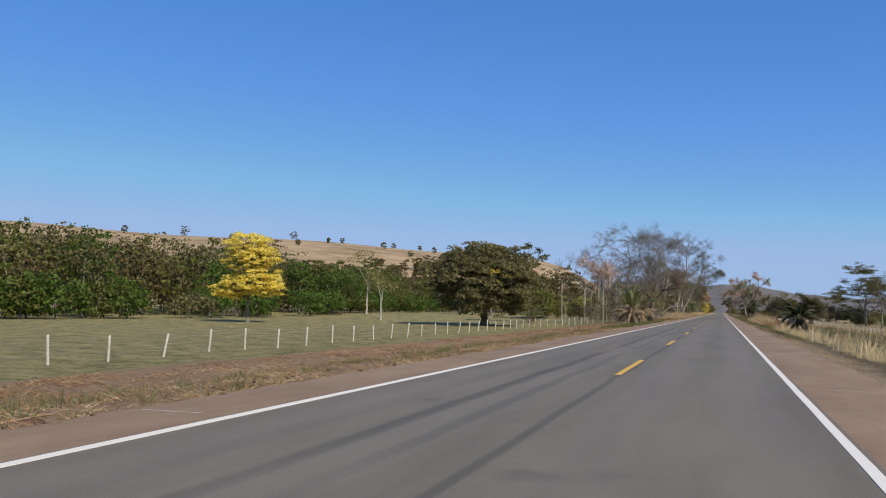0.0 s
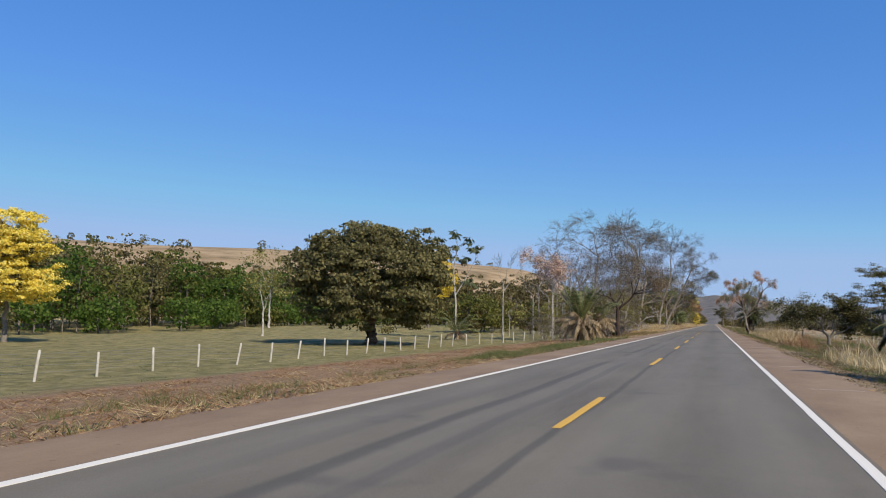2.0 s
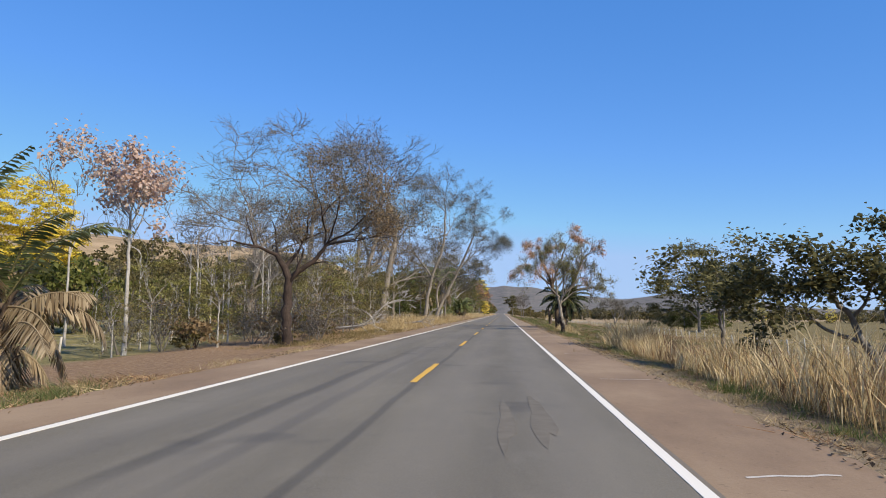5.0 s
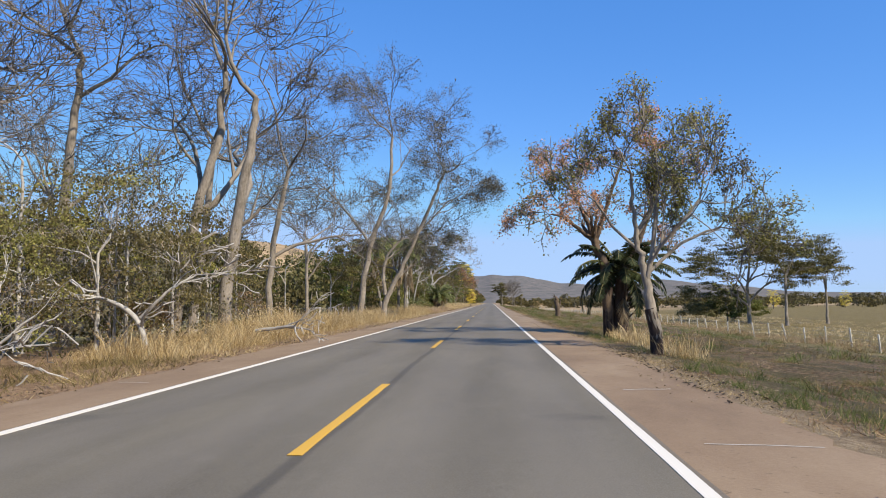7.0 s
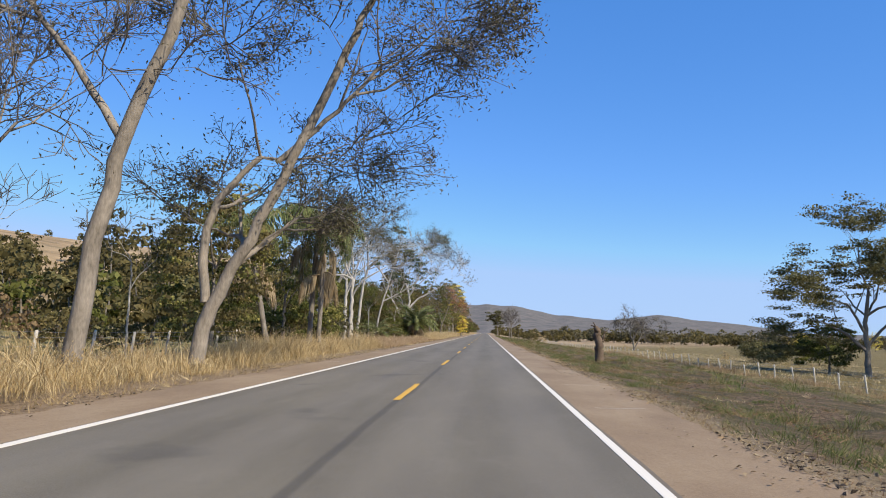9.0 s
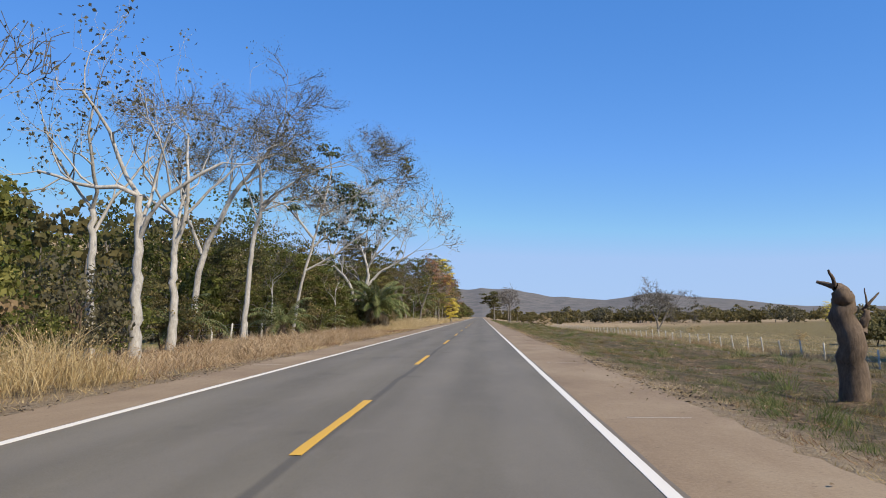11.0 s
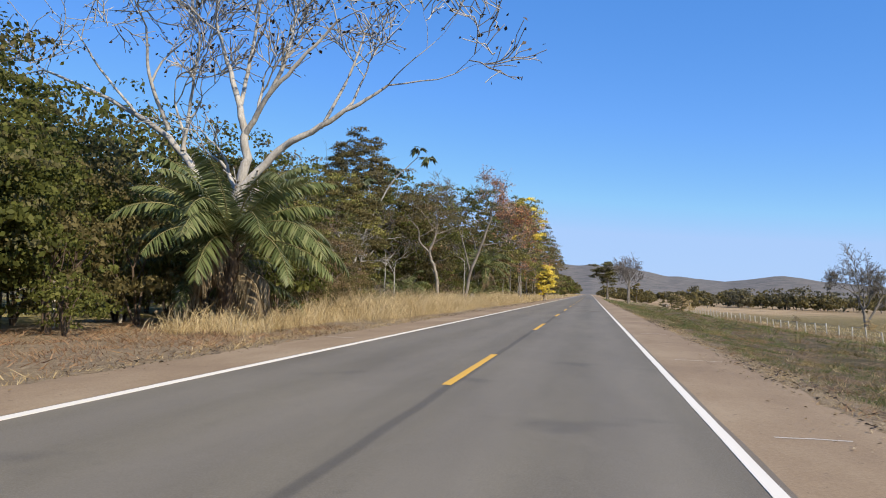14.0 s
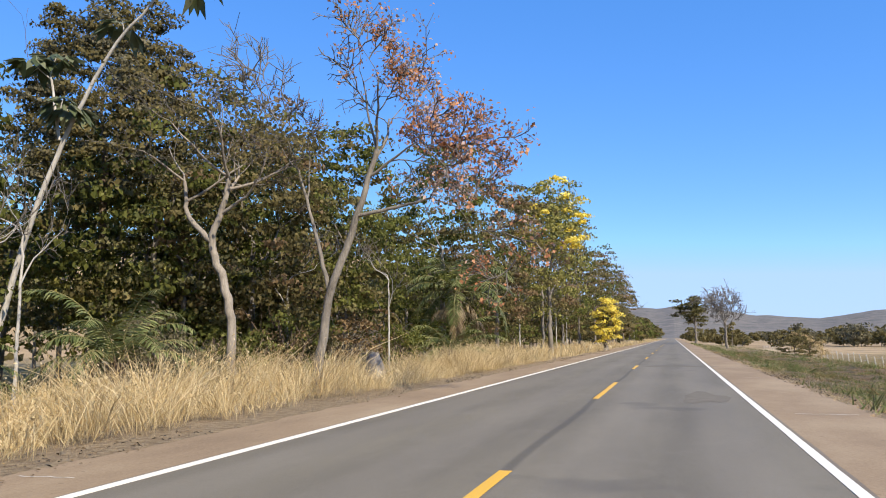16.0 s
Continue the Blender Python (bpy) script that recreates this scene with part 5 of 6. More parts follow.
for i in range(30):
    place_copy(near_shrubs[rng.choice([0, 1, 1, 1, 1, 2, 3])], -10.4 - rng.uniform(0, 1) ** 1.5 * 5, y_near := rng.uniform(319, 388), rng.uniform(0.35, 0.6) if 335 < y_near < 352 else rng.uniform(0.6, 1.4), rng.uniform(0, 360))
for x, y, k in [(-11.0, 323, 1.3), (-12.9, 316.0, 1.2), (-12.8, 311.5, 1.3), (-12.4, 328, 1.3)]:
    place_copy(near_shrubs[int(k * 10) % 2], x, y, k, x * 77)
for i in range(32):
    y = rng.uniform(240, 330) if i < 26 else rng.uniform(388, 430)
    x = -10.8 - rng.uniform(0, 5)
    if abs(y - 318) < 5 and x > -12:
        continue
    place_copy(near_shrubs[rng.choice([0, 1, 1, 2, 0])], x, y, rng.uniform(0.6, 1.35), rng.uniform(0, 360))
for i in range(20):
    y = rng.uniform(160, 240)
    place_copy(shrubs[rng.choice([0, 1, 1, 2, 3])], -17 - rng.uniform(0, 18), y, rng.uniform(0.5, 1.2), rng.uniform(0, 360))
for i in range(9):
    place_copy(shrubs[rng.choice([0, 1, 1, 2])], -11.5 - rng.uniform(0, 5), rng.uniform(228, 250), rng.uniform(0.5, 1.0), rng.uniform(0, 360))
for i in range(16):
    place_copy(shrubs[rng.choice([1, 2, 3, 3])], -9.5 - rng.uniform(0, 7), rng.uniform(148, 185), rng.uniform(0.4, 0.8), rng.uniform(0, 360))

for i in range(18):
    place_copy(near_shrubs[rng.choice([0, 1, 1])], -13.6 - rng.uniform(0, 6), rng.uniform(286, 334), rng.uniform(1.0, 1.6), rng.uniform(0, 360))

# tangled dead brush under the bare trees
brush = bare_tree(-11, 163, 2.6, 121, "tangled grey dead brush under trees", "dead_brush", stems=[[(0, 0, -0.1, 0.04), (0.5, 0.1, 0.9, 0.03)], [(0, 0, -0.1, 0.04), (-0.6, 0.2, 0.8, 0.03)], [(0, 0.1, -0.1, 0.04), (0.1, -0.5, 0.9, 0.03)]], levels=3, length=1.2, spread=(50, 50, 50), kids=(2, 3), dense=0, wander=0.35, category="dead shrub", fine_least=0.007, group="dead brush under the trees", leaf=BROWN, per=1, leaf_size=0.07, scatter=0.1)
for i in range(30):
    place_copy(brush, -9.5 - rng.uniform(0, 1) ** 1.4 * 12, rng.uniform(150, 190), rng.uniform(0.6, 1.5), rng.uniform(0, 360))
for i in range(5):
    place_copy(brush, -10.5 - rng.uniform(0, 1) * 4, rng.uniform(330, 392), rng.uniform(0.6, 1.3), rng.uniform(0, 360))
for i in range(26):
    place_copy(thin, -11 - rng.uniform(0, 1) * 16, rng.uniform(160, 206), rng.uniform(0.55, 1.15), rng.uniform(0, 360))
# feathery thicket trees under the tall bare ones
thicket = [leafy_tree(-11.6 - 3 * k, 167 + 4 * k, 5.6, 5.2, 320 + k, "feathery olive thicket tree under bare trees", "thicket_tree", OLIVE, BARK_PALE, 70, 60, 0.72, 0.065, 0.0, 0.5, 0.07, group="thicket under the bare trees", floor=-0.9, hollow=0.4, second=more, share=0.4) for k, more in enumerate((YGREEN, GREYTWIG))]
for x, y, k in [(-11.0, 176.5, 1.15), (-10.2, 180.5, 0.95), (-12.5, 181.5, 1.3), (-10.8, 185.5, 1.1), (-14.5, 178, 1.3), (-13.5, 185, 1.2), (-11.2, 187, 0.9), (-16.5, 184, 1.3), (-17.5, 176, 1.2), (-19.5, 183, 1.2), (-10.6, 171, 0.8), (-13.5, 171.5, 1.0), (-13.5, 152.5, 0.8), (-15, 158, 0.9), (-18, 154, 0.9), (-12.2, 162, 0.8), (-20, 161, 1.0), (-17, 148, 0.7), (-14, 248, 1.0)]:
    place_copy(thicket[int(x * 7 + y) % 2], x, y, k, x * 77)
# saplings and palms in front of the wood
for x, y, k in [(-15.5, 166, 0.8), (-13, 172, 0.9), (-22, 183, 1.1), (-21, 168, 0.9), (-12.2, 180, 0.7), (-13.5, 224, 0.7), (-16, 217, 0.8), (-12.5, 243, 0.7), (-11.5, 250, 0.8), (-12.5, 284, 0.7), (-11.2, 300, 0.6), (-13, 327, 0.6),
                (-12, 338, 0.65), (-15, 343, 0.7), (-11.8, 345.5, 0.55), (-13.2, 348, 0.6), (-11.4, 358, 0.6), (-9.8, 364, 0.6), (-10.2, 376, 0.7), (-8.8, 388, 0.7), (-8.2, 402, 0.7), (-8.6, 412, 0.7)]:
    place_copy(thin, x, y, k, x * 77)
for x, y, k in [(-11.5, 283, 0.75), (-12.2, 298, 0.8), (-15.5, 304, 0.9), (-13.6, 346, 0.6), (-9.2, 371, 0.8), (-16.5, 333, 0.8), (-12.5, 268, 0.7), (-14.2, 341, 0.8), (-12.4, 350.5, 0.7)]:
    place_copy(low_palm, x, y, k, x * 51)
# fallen dead boughs in the grass
for x, y, turn, size in [(-7.0, 180.5, 75, 0.8), (-10.5, 168, 70, 1.0)]:
    bough = bare_tree(x, y, 4.5, int(130 + x), "fallen dead bough lying in dry grass", "fallen_bough", stems=[[(0, 0, 0, 0.09), (0.1, 0, 1.2, 0.08), (-0.1, 0, 2.4, 0.06)]], levels=3, length=1.5, bark=BARK_PALE, twig=BARK_PALE, category="dead branch", fine_least=0.01)
    bough.matrix_basis = pose(x, y, ground_z(x, y) + 0.45, 84, 0, turn) @ Matrix.Diagonal((size, size, size, 1))
bare_tree(-8.8, 175.6, 4.0, 134, "pale dead tree with one long sprawling limb", "dead_tree", stems=[[(0, 0, -0.2, 0.1), (-0.3, 0, 1.4, 0.085), (-1.2, 0, 2.2, 0.07), (-2.6, 0, 2.4, 0.055), (-4.2, 0, 2.2, 0.03)], [(-0.3, 0, 1.5, 0.06), (0.6, 0, 2.6, 0.04), (1.4, 0.2, 3.2, 0.025)]], levels=3, length=1.5, bark=BARK_PALE, twig=BARK_PALE, spread=(50, 46, 44), flat=0.4, first=0.8, fine_least=0.011)
# a termite mound among the trees
mound = Shape()
mz = np.linspace(0, 1.15, 9)
mound.tube(np.stack([0.05 * np.sin(mz * 5), 0.04 * np.cos(mz * 4), mz - 0.1], 1), 0.42 * (1.05 - mz / 1.25) ** 0.45 * (1 + 0.08 * np.sin(mz * 9)), 12)
mound_top = thing("termite_mound", stand(-8.0, 358), "pale grey earthen termite mound under trees", "termite mound")
mound.build("mound", bark_material("mound_earth", (0.20, 0.17, 0.14), (0.38, 0.34, 0.29)), mound_top, smooth_shade=True)

# ---- the field's side ----
palm(7.6, 78.4, 90, "small dark palm at the roadside", 1.5, 0.25, 1.6, 14, 5, (0.3, 1.4), 0.4, leaf=DARKFROND, trunk_bark=BARK_DARK)
layered_tree(12.3, 135.2, 5.0, 8.2, 91, "low spreading dark tree with gnarled limbs", "gnarled_tree", DARK, BARK_GREY, 0.2, [[(0, 0, -0.3, 0.17), (0.1, 0, 0.8, 0.14), (-0.5, 0, 1.5, 0.1), (-0.7, 0, 2.2, 0.085), (-1.7, 0, 3.2, 0.05)], [(0.1, 0, 0.7, 0.1), (0.6, 0, 1.6, 0.085), (0.5, 0.2, 2.4, 0.07), (1.0, 0.3, 3.2, 0.05)], [(0.1, 0, 0.8, 0.08), (0.9, 0, 1.3, 0.06), (1.6, 0, 1.5, 0.045), (2.3, 0, 2.0, 0.03)], [(-0.4, 0, 1.4, 0.07), (-1.4, 0.3, 1.7, 0.05), (-2.4, 0.3, 2.4, 0.035)]], 0.13, 11, levels=4, scatter=0.26, thick=0.6)
layered_tree(11.3, 146, 5.0, 6.4, 92, "small leaning tree with dark tufted leaves", "gnarled_tree", DARK, BARK_GREY, 0.12, None, 0.13, 40, 0.3, (-0.15, 0), levels=3, scatter=0.34, thick=0.8)
layered_tree(43.5, 278, 20.5, 25, 93, "tall umbrella-crowned tree in the field", stems=[[(0, 0, -0.3, 0.36), (0.1, 0, 3, 0.3), (-0.2, 0, 7, 0.24), (0.4, 0, 11, 0.16)], [(0, 0, 3.2, 0.2), (-2.2, 0.4, 5.4, 0.16), (-4.6, 0.6, 6.6, 0.1)], [(0, 0, 3.8, 0.2), (2.2, 0.4, 6.2, 0.15), (4.4, 0.2, 8.0, 0.1)], [(-0.1, 0, 5.5, 0.18), (-2.4, -0.6, 9.0, 0.12)]], leaf=DARK, r=0.36, leaf_size=0.2, per=40, trunk=0.25, scatter=0.6, levels=4, thick=0.2, bark=BARK_ASH)
layered_tree(46.6, 270.5, 19.5, 14, 94, "umbrella-crowned tree with grey limbs in the field", leaf=DARK, r=0.26, leaf_size=0.2, per=18, trunk=0.35, scatter=0.5, thick=0.22, levels=4, bark=BARK_ASH)
leafy_tree(41.6, 283, 6.2, 7.0, 196, "small green tree under an umbrella-crowned one", "leafy_tree", GREEN, BARK_GREY, 110, 45, 0.95, 0.17, 0.06, 0.5, 0.14, floor=-0.85, second=DARK, share=0.4)
layered_tree(61, 290, 16.5, 13, 95, "umbrella-crowned tree with grey limbs in the field", leaf=DARK, r=0.26, leaf_size=0.2, per=18, trunk=0.35, scatter=0.5, thick=0.22, levels=4, bark=BARK_ASH)
bare_tree(7.5, 187.0, 10.2, 96, "roadside tree with thin grey-green and orange leaves and dark trunk", "orange_leaved_tree", stems=[[(0, 0, -0.4, 0.3), (0.1, 0, 1.1, 0.26), (0.2, 0, 2.6, 0.22), (0.5, 0, 3.5, 0.19), (1.3, 0, 4.7, 0.15), (2.0, 0.2, 6.6, 0.1)], [(-0.35, 0.1, -0.4, 0.27), (-0.4, 0, 1.5, 0.24), (-0.5, 0, 3.1, 0.21), (-1.0, 0, 4.3, 0.17)], [(-1.0, 0, 4.2, 0.11), (-1.8, -0.2, 4.8, 0.085), (-2.4, -0.4, 5.2, 0.06), (-2.9, -0.6, 5.3, 0.035)],
                 [(-1.0, 0, 4.4, 0.12), (-1.5, 0.1, 5.6, 0.09), (-2.0, 0.2, 6.6, 0.06)], [(-0.9, 0, 4.2, 0.11), (-0.3, -0.3, 6.0, 0.08), (0.3, -0.4, 7.6, 0.05)]],
          levels=5, length=1.3, bark=BARK_BROWN, twig=BARK_ASH, leaf=ORANGE, per=2, leaf_size=0.075, scatter=0.15, spread=(48, 46, 46), kids=(2, 3), skip=1, dense=2, first=0.6, fine_least=0.01, thin=0.7, burnt=3.6, second=OLIVE, share=0.3)
palm(7.8, 187.4, 97, "dark palm grown against a roadside tree", 3.0, 0.25, 2.8, 40, 4, (-0.3, 1.35), 0.5, width=0.05, leaf=DARKFROND, trunk_bark=BARK_DARK, curve=(1.0, 1.9), stubs=34)
bare_tree(6.75, 175.4, 8.4, 98, "forked roadside tree with burnt hollow trunk and thin leaves", "burnt_tree", stems=[[(0, 0, -0.4, 0.19), (-0.05, 0, 0.5, 0.17), (-0.2, 0, 1.0, 0.16), (-0.3, 0, 1.7, 0.12), (-0.5, 0, 2.3, 0.085), (-0.6, 0, 3.0, 0.065), (-0.65, 0, 4.0, 0.045)], [(-0.28, 0, 1.6, 0.09), (0.0, 0, 2.6, 0.07), (0.1, 0, 4.0, 0.05)], [(-0.1, 0, 2.2, 0.06), (0.7, 0, 2.8, 0.05), (1.4, 0.2, 3.4, 0.035)], [(-0.5, 0, 2.3, 0.05), (-1.2, 0.2, 2.8, 0.042), (-1.7, 0.2, 3.4, 0.03)], [(-0.25, 0, 1.9, 0.05), (0.3, -0.5, 2.6, 0.04), (0.9, -0.8, 3.0, 0.03)], [(-0.2, 0, 1.8, 0.06), (0.9, 0.2, 2.5, 0.045), (2.0, 0.3, 2.8, 0.03)]],
          levels=5, length=1.3, bark=BARK_ASH, leaf=YGREEN, per=2, leaf_size=0.055, scatter=0.14, spread=(52, 48, 46), kids=(2, 3), skip=1, dense=2, first=0.85, fine_least=0.009, thin=0.7, burnt=1.6, lift=0.07, second=OLIVE, share=0.3)
bare_tree(48.6, 434, 14.6, 99, "lone bare tree standing in the field", stems=[[(0, 0, -0.3, 0.3), (-0.4, 0, 2.6, 0.22), (-1.6, 0, 5.2, 0.16)], [(0, 0, 0.6, 0.2), (1.4, 0, 3.0, 0.17), (2.6, 0, 5.4, 0.13)]], levels=5, length=4.2, spread=(44, 42, 44), kids=(3, 4), dense=1, first=0.6, least=0.022, leaf=GREYTWIG, per=1, leaf_size=0.14, skip=2)
bare_tree(12, 495, 13.5, 100, "bare grey tree beside the road far ahead", trunk=0.35, r=0.25, levels=5, spread=(38, 40, 44), kids=(3, 4), least=0.025)
bare_tree(10.5, 470, 10.8, 101, "bare grey tree beside the road far ahead", trunk=0.35, r=0.2, levels=5, spread=(38, 40, 44), kids=(3, 4), least=0.025)
layered_tree(6.8, 512, 11, 11, 102, "dark flat-crowned tree beside the road far ahead", leaf=DARK, trunk=0.5, leaf_size=0.3, per=50)
shrub(50.5, 328, 3.8, 9, 103, "wide dark thicket in the field", DARK, 130, 60, 1.4, 0.22, "thicket", deep=7)
shrub(61, 331, 4.5, 10, 104, "wide dark thicket in the field", GREEN, 90, 60, 1.2, 0.22, "thicket", deep=7)
tussock = shrub(20.0, 450.5, 3.9, 5.2, 106, "rounded tussock of straw-coloured dry grass", STRAW, 80, 50, 0.6, 0.11, "grass_tussock", low=0.12)
shrub(17.7, 446.5, 3.0, 5.0, 105, "rounded dark brown bush beside dry grass", OLIVE, 80, 90, 0.5, 0.1, "bush", low=0.15)
for i in range(9):
    place_copy(tussock, rng.uniform(28, 75), rng.uniform(280, 520), rng.uniform(0.25, 0.5), rng.uniform(0, 360))


# ---- fences ----
POST = bark_material("pale_fence_post", (0.40, 0.36, 0.29), (0.62, 0.58, 0.50), 4.0)
WIRE = nodes("galvanised_wire", 0.45)[0]
WIRE.node_tree.nodes["Principled BSDF"].inputs["Metallic"].default_value = 0.9
WIRE.node_tree.nodes["Principled BSDF"].inputs["Base Color"].default_value = (0.35, 0.34, 0.33, 1)


def post_mesh(h, r, seed):
    r_ = np.random.default_rng(seed)
    s = Shape()
    z = np.array([-0.3, 0.0, h * 0.5, h - 0.03, h])
    pts = np.stack([r_.normal(size=5) * 0.008, r_.normal(size=5) * 0.008, z], 1)
    s.tube(pts, np.array([r, r, r * 0.97, r * 0.95, r * 0.6]), 8)
    s.f.append((np.arange(8) + 32).reshape(1, 8))
    me_ob = s.build("post", POST)
    return me_ob


def fence(name, x_of, y0, y1, gap, h, label, seed, lean=0.0):
    r_ = np.random.default_rng(seed)
    e = thing(name, (0, 0, 0), label, "fence")
    base = [post_mesh(h, 0.062, seed + k) for k in range(3)]
    tops = []
    for i, y in enumerate(np.arange(y0, y1, gap)):
        y = y + r_.normal() * 0.08
        x = x_of(y)
        z = ground_z(x, y)
        if i < 3:
            ob = base[i]
        else:
            ob = new("post", base[i % 3].data)
        ob.parent = e
        ob.matrix_basis = pose(x, y, z, r_.normal() * 2.5, lean + r_.normal() * 2.5, 0) @ pose(0, 0, 0, 0, 0, r_.uniform(0, 360)) @ Matrix.Diagonal((1, 1, r_.uniform(0.93, 1.08), 1))
        tops.append((x, y, z))
    for frac in (0.3, 0.55, 0.8, 0.95):
        s = Shape()
        s.tube([(x + h * frac * math.sin(radians(lean)), y, z + h * frac) for x, y, z in tops], np.full(len(tops), 0.006), 3)
        s.build("wire", WIRE, e)
    return e


fence("pasture_fence", lambda y: float(np.interp(y, (130, 215, 345), (-24.0, -12.9, -14.5))), 19.0, 345, 3.465, 1.18, "wire fence on pale posts along the pasture", 200, 3.5)
fence("field_fence", lambda y: 25.6, 111.5, 560, 3.716, 1.2, "wire fence on pale posts along the dry field", 210, -6.0)
bare_tree(10.3, 250, 2.9, 110, "broken dead tree stump in roadside grass", "dead_stump", stems=[[(0, 0, -0.3, 0.34), (0, 0, 1.4, 0.3), (-0.15, 0, 2.5, 0.26), (-0.3, 0, 2.9, 0.1)], [(0.1, 0, 1.2, 0.16), (0.35, 0, 2.0, 0.1), (0.4, 0, 2.4, 0.05)]], levels=1, length=0.5, kids=(1, 1), bark=BARK_BROWN, category="tree stump")


# ---- grasses ----
def grass(name, label, material, region, count, height, width, seed, clump=0.4, lean=0.3, category="grass", per=12, heads=0.0, dome=0.0):
    """Blades in clumps over a stretch of verge."""
    r_ = np.random.default_rng(seed)
    m = count // per
    c = region(r_, m)
    c = c[~np.isnan(c[:, 0])]
    m = len(c)
    off = r_.normal(size=(m * per, 2)) * np.repeat(r_.uniform(0.6, 1.3, m), per)[:, None]
    roots = np.repeat(c, per, axis=0) + off * clump
    wave = 0.75 + 0.3 * np.sin(c[:, 1] * 0.9 + 2 * np.sin(c[:, 0])) + 0.2 * np.sin(c[:, 1] * 0.31)
    hs = np.repeat(height * wave * r_.uniform(0.45, 1.25, m), per) * r_.uniform(0.35, 1.15, m * per)
    tilt = np.repeat(r_.normal(size=(m, 2)) * lean * 0.9, per, axis=0)
    if dome:
        hs = hs * np.exp(-0.3 * (off ** 2).sum(1))
        tilt = tilt * 0.4 + off * dome
    keep = np.abs(roots[:, 0]) > 5.15
    roots, hs, tilt = roots[keep], hs[keep], tilt[keep]
    z = land(roots[:, 0], roots[:, 1]) - 0.03
    root = np.concatenate([roots, z[:, None]], 1)
    tip = root + np.concatenate([(r_.normal(size=(len(root), 2)) * lean + tilt) * hs[:, None], hs[:, None]], 1)
    s = Shape()
    s.blades(root, tip, width * r_.uniform(0.6, 1.4, len(root)), r_, height < 0.5)
    if heads:
        top = tip[r_.uniform(0, 1, len(tip)) < heads]
        s.cards(np.repeat(top, 2, axis=0) + r_.normal(size=(len(top) * 2, 3)) * (0.02, 0.02, 0.05), r_.normal(size=(len(top) * 2, 3)), 0.026, r_, 2.6)
    ob = s.build(name, material)
    return tagged(ob, label, category, kind="stuff")


def band(x0, x1, y0, y1, bias=1.0, patch=0.0, scale=0.15):
    def pick(r_, m):
        u = r_.uniform(0, 1, m) ** bias
        p = np.stack([x0 + (x1 - x0) * u, r_.uniform(y0, y1, m)], 1)
        if patch:
            k = np.sin(p[:, 0] * scale * 3 + 1.7 * np.sin(p[:, 1] * scale)) * np.sin(p[:, 1] * scale * 2.1 + p[:, 0] * 0.3) + r_.normal(size=m) * 0.65
            p[k < patch - 1] = np.nan
        return p
    return pick


grass("tall_dry_grass", "tall golden dry grass along the wood's edge", STRAW, band(-6.1, -9.8, 172, 250, 1.0, 0.4), 76000, 1.0, 0.011, 301, 0.2, 0.3, per=24, heads=0.25)
grass("tall_dry_grass", "tall golden dry grass along the wood's edge", STRAW, band(-6.1, -9.8, 320.5, 385, 1.0, 0.5), 90000, 1.1, 0.009, 302, 0.17, 0.38, per=26, heads=0.22)
grass("tall_dry_grass", "tall golden dry grass round a palm's foot", STRAW, band(-7.2, -9.8, 312, 321), 5000, 1.0, 0.011, 320, 0.2, 0.35, per=24, heads=0.22)
grass("tall_dry_grass", "tall golden dry grass along the wood's edge", STRAW, band(-6.0, -9.8, 385, 440, 1.0, 0.5), 16000, 1.0, 0.03, 319, 0.25, 0.28)
grass("mid_dry_grass", "knee-high brownish dry grass at the wood's edge", RUSSET, band(-6.0, -11, 250, 297, 1.0, 0.4), 46000, 0.62, 0.012, 316, 0.2, 0.45, heads=0.2)
grass("far_dry_grass", "dry grass along the far roadside", STRAW, band(-5.6, -9, 440, 800), 9000, 0.9, 0.06, 303, 0.3, 0.25)
grass("tall_dry_grass", "tall straw-coloured grass tussocks on the verge", STRAW, band(6.9, 8.3, 120, 152, 1.1, 0.75), 13000, 1.2, 0.016, 304, 0.2, 0.25)
grass("tall_dry_grass", "scattered straw-coloured grass tussocks on the verge", STRAW, band(6.8, 9.5, 34, 100, 1.2, 0.95), 10000, 0.8, 0.016, 314, 0.2, 0.3)
grass("verge_grass", "low green and dry grass on the verge", GRASS, band(11, 26, 60, 330, 1.2, 0.95), 20000, 0.3, 0.02, 305, 0.2, 0.4)
grass("verge_grass", "low green and dry grass on the verge", GRASS, band(5.8, 24, 330, 520, 1.4, 0.9), 30000, 0.35, 0.04, 306, 0.3, 0.5)
grass("dry_verge_grass", "short dull dry weeds on the verge", WEED, band(5.3, 24, 20, 430, 1.8, 0.8), 24000, 0.17, 0.009, 307, 0.25, 0.45)
grass("pasture_grass", "short dull green grass on the pasture's edge", GRASS, band(-17, -34, 15, 150, 0.9, 0.9), 30000, 0.13, 0.02, 308, 0.3, 0.6)
grass("verge_tussocks", "green grass tussocks among cut dry grass", GRASS, band(-5.7, -9.4, 20, 122, 1.0, 1.2, 0.35), 34000, 0.32, 0.012, 309, 0.16, 0.45, per=24)
grass("cut_grass", "reddish-brown cut dry grass lying on the verge", LITTER, band(-5.3, -14.5, 14, 130), 55000, 0.13, 0.02, 310, 0.3, 1.6)
grass("dry_tufts", "dry straw grass tufts on the shoulder's edge", STRAW, band(-5.2, -6.4, 10, 330), 16000, 0.2, 0.014, 311, 0.12, 0.6)
grass("dry_tufts", "dry straw grass tufts on the shoulder's edge", STRAW, band(5.3, 6.3, 40, 420), 26000, 0.13, 0.008, 312, 0.14, 0.7)
grass("field_grass", "dry straw-brown grass covering the field", STRAW, band(27, 70, 120, 420, 1.3), 30000, 0.4, 0.05, 313, 0.5, 0.4)
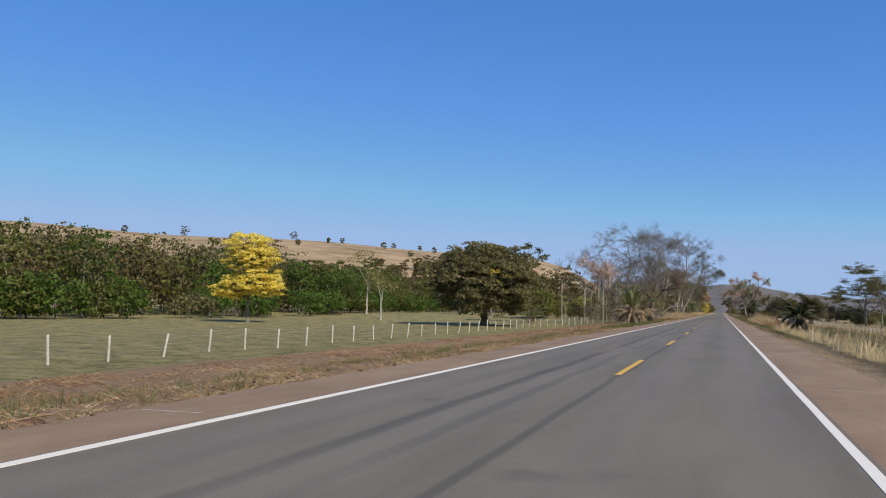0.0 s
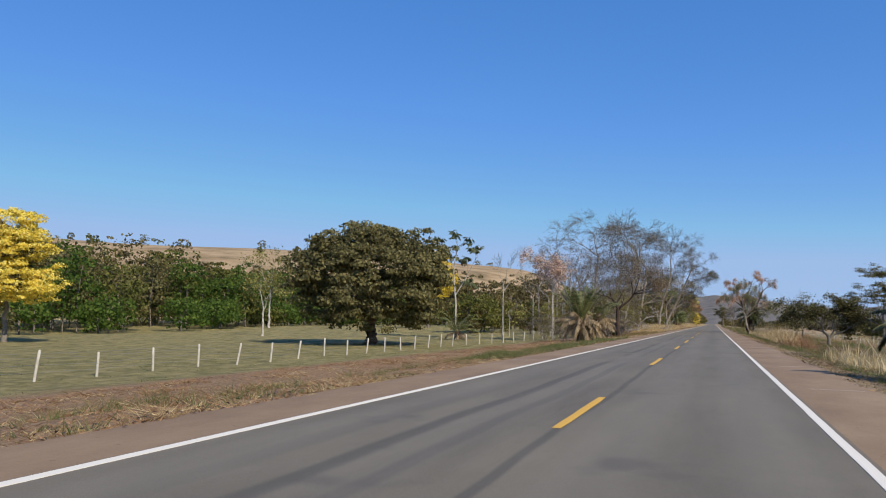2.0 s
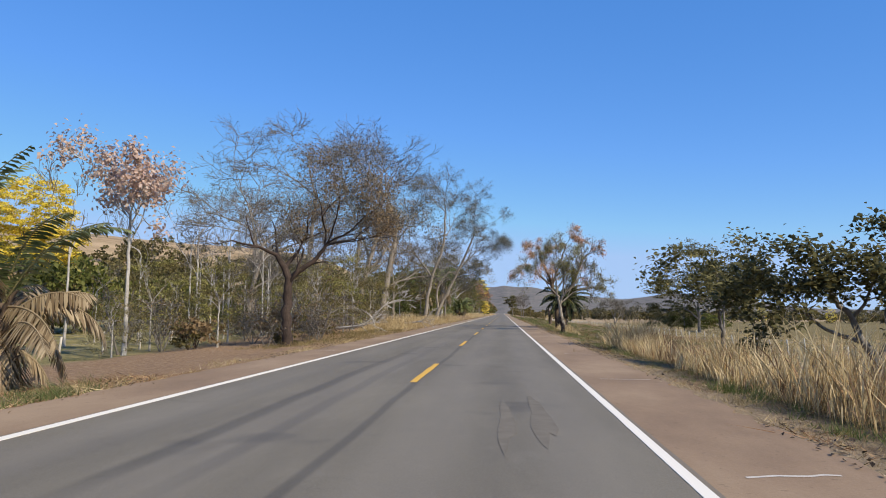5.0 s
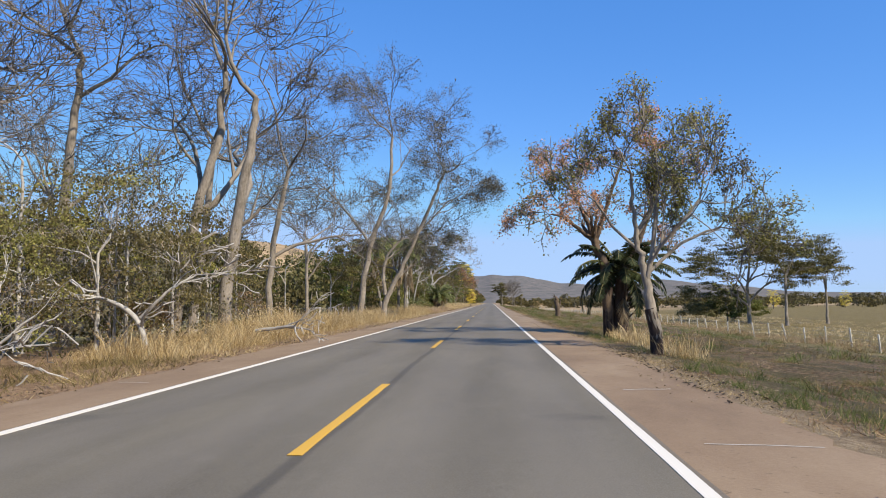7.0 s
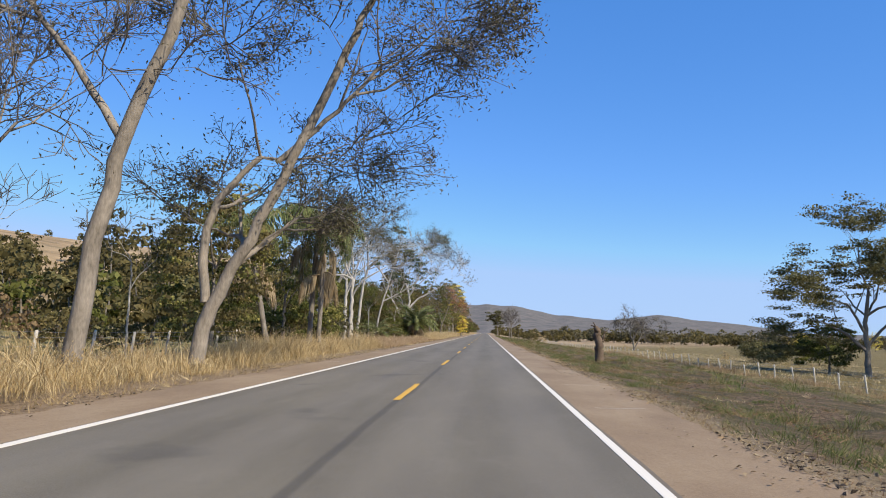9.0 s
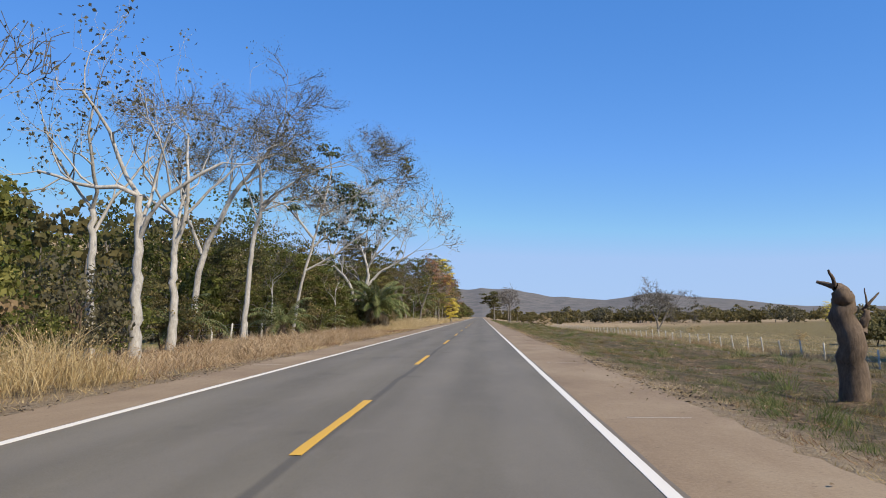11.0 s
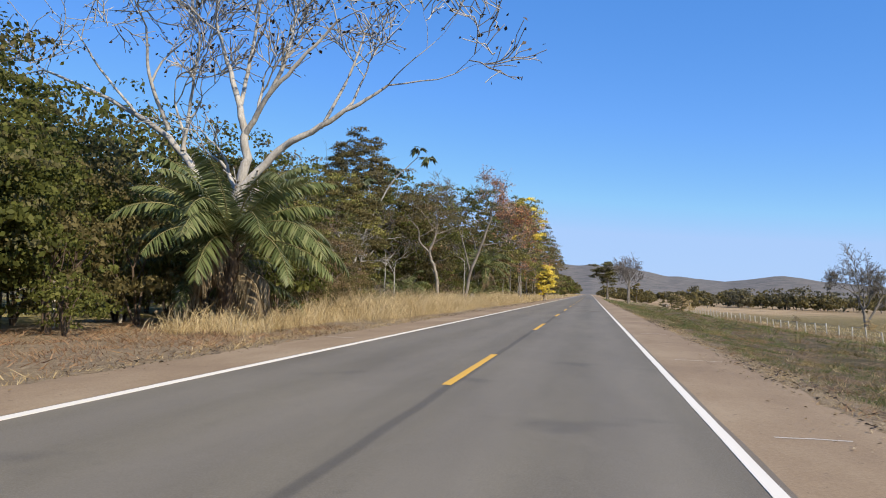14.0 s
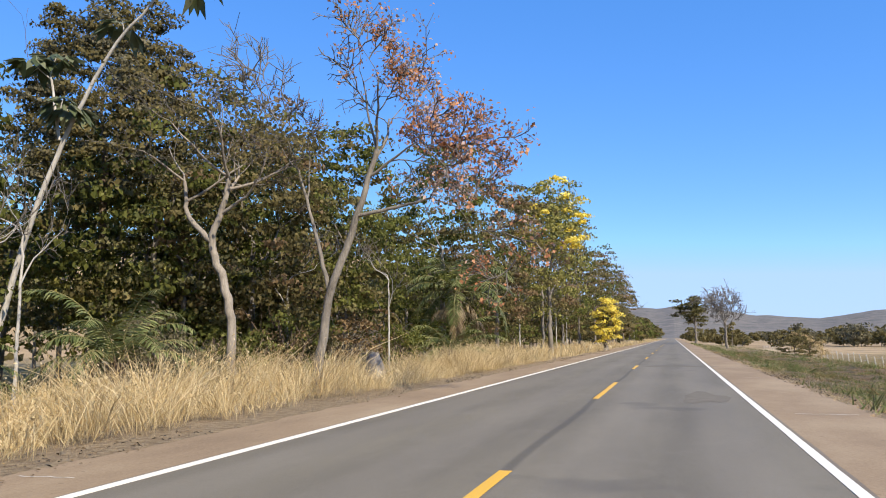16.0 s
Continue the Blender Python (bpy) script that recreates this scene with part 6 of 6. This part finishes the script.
grass("tall_dry_grass", "straw tussocks round the roadside trees", STRAW, band(6.9, 8.0, 174, 186), 2000, 0.8, 0.014, 315, 0.15, 0.3)
grass("dull_weeds", "low dark weed clumps on the rough verge", WEED, band(11, 26, 90, 420, 1.3, 0.9), 14000, 0.35, 0.02, 317, 0.16, 0.35)
grass("wood_edge_grass", "short brown grass before the wood", LITTER, band(-5.6, -13, 250, 319), 24000, 0.2, 0.018, 318, 0.3, 0.9)

grass("rough_verge", "rough clumpy green grass on the verge", GRASS, band(6.0, 13, 64, 400, 1.2, 1.1, 0.5), 120000, 0.2, 0.008, 340, 0.15, 0.55, per=36)
grass("rough_verge", "rough clumpy brownish weeds on the verge", WEED, band(5.8, 14, 64, 420, 1.1, 0.85, 0.4), 120000, 0.2, 0.009, 341, 0.2, 0.6, per=30)
grass("rough_verge", "withered brown grass lying on the verge", LITTER, band(5.5, 16, 64, 420, 1.1, 0.8), 90000, 0.15, 0.012, 342, 0.22, 1.2, per=20)
grass("verge_clumps", "thick green grass clumps on the rough verge", VERGE, band(6.2, 12, 64, 430, 2.0, 1.2, 0.3), 120000, 0.3, 0.009, 350, 0.15, 0.4, per=40)
grass("verge_clumps", "scattered green grass clumps on broken soil", VERGE, band(10, 25, 64, 430, 1.1, 1.2, 0.22), 90000, 0.5, 0.016, 351, 0.24, 0.3, per=70, dome=0.5)
grass("brown_tussocks", "rounded brown grass tussocks on broken soil", WEED, band(7, 25, 64, 430, 1.1, 1.0, 0.3), 90000, 0.46, 0.016, 354, 0.26, 0.3, per=70, dome=0.6)
grass("fence_grass", "straw grass grown up along the field fence", RUSSET, band(23.8, 26.2, 112, 430), 26000, 0.6, 0.02, 355, 0.3, 0.3)
grass("dry_clumps", "pale dry grass clumps scattered over the verge", STRAW, band(6.2, 25, 64, 430, 1.2, 1.3, 0.35), 70000, 0.17, 0.008, 353, 0.14, 0.7, per=24)
grass("roadside_grass", "fresh green grass strip beside the shoulder", GRASS, band(-5.5, -8.2, 83, 126, 1.3, 0.85, 0.3), 44000, 0.28, 0.013, 352, 0.16, 0.45, per=26)
grass("tall_dry_grass", "tall brown seeding grass on the verge", LITTER, band(7.0, 9.6, 118, 148, 1.0, 0.6), 11000, 1.0, 0.014, 343, 0.2, 0.3)


def litter(name, label, material, x0, x1, y0, y1, count, size, seed, lift=0.02):
    """Dry leaves and bits lying flat."""
    r_ = np.random.default_rng(seed)
    x, y = r_.uniform(x0, x1, count), r_.uniform(y0, y1, count)
    keep = np.sin(y * 0.7 + x) + np.sin(y * 0.23) + r_.normal(size=count) * 0.6 > 0.2
    x, y = x[keep], y[keep]
    z = np.maximum(land(x, y), 0.012) + lift
    s = Shape()
    s.cards(np.stack([x, y, z], 1), np.array([0, 0, 1.0]) + r_.normal(size=(len(x), 3)) * 0.25, size, r_, 1.8)
    return tagged(s.build(name, material), label, "leaf litter", kind="stuff")


litter("leaf_litter", "dry leaves scattered on the shoulder's edge", DRYFROND, 4.4, 5.7, 140, 330, 3500, 0.035, 330)
litter("leaf_litter", "dry leaves scattered on the shoulder's edge", BROWN, -5.9, -4.6, 120, 360, 3500, 0.035, 331)

grass("cut_grass", "pale straw bits among cut dry grass", STRAW, band(-5.3, -13, 14, 130, 1.2, 0.8, 0.4), 30000, 0.12, 0.012, 344, 0.25, 1.5)
grass("shade_weeds", "short dull weeds in the trees' shade", WEED, band(-5.6, -11, 148, 174), 10000, 0.3, 0.014, 345, 0.2, 0.5)
litter("edge_debris", "dark twigs and clods along the shoulder's lip", POD, 5.05, 5.75, 60, 420, 9000, 0.045, 332, 0.015)
litter("edge_debris", "pale straw bits along the shoulder's lip", DRYFROND, 5.0, 6.2, 60, 420, 6000, 0.04, 333, 0.02)
litter("edge_debris", "dark twigs and clods along the shoulder's lip", POD, -5.6, -4.9, 20, 420, 5000, 0.04, 334, 0.015)
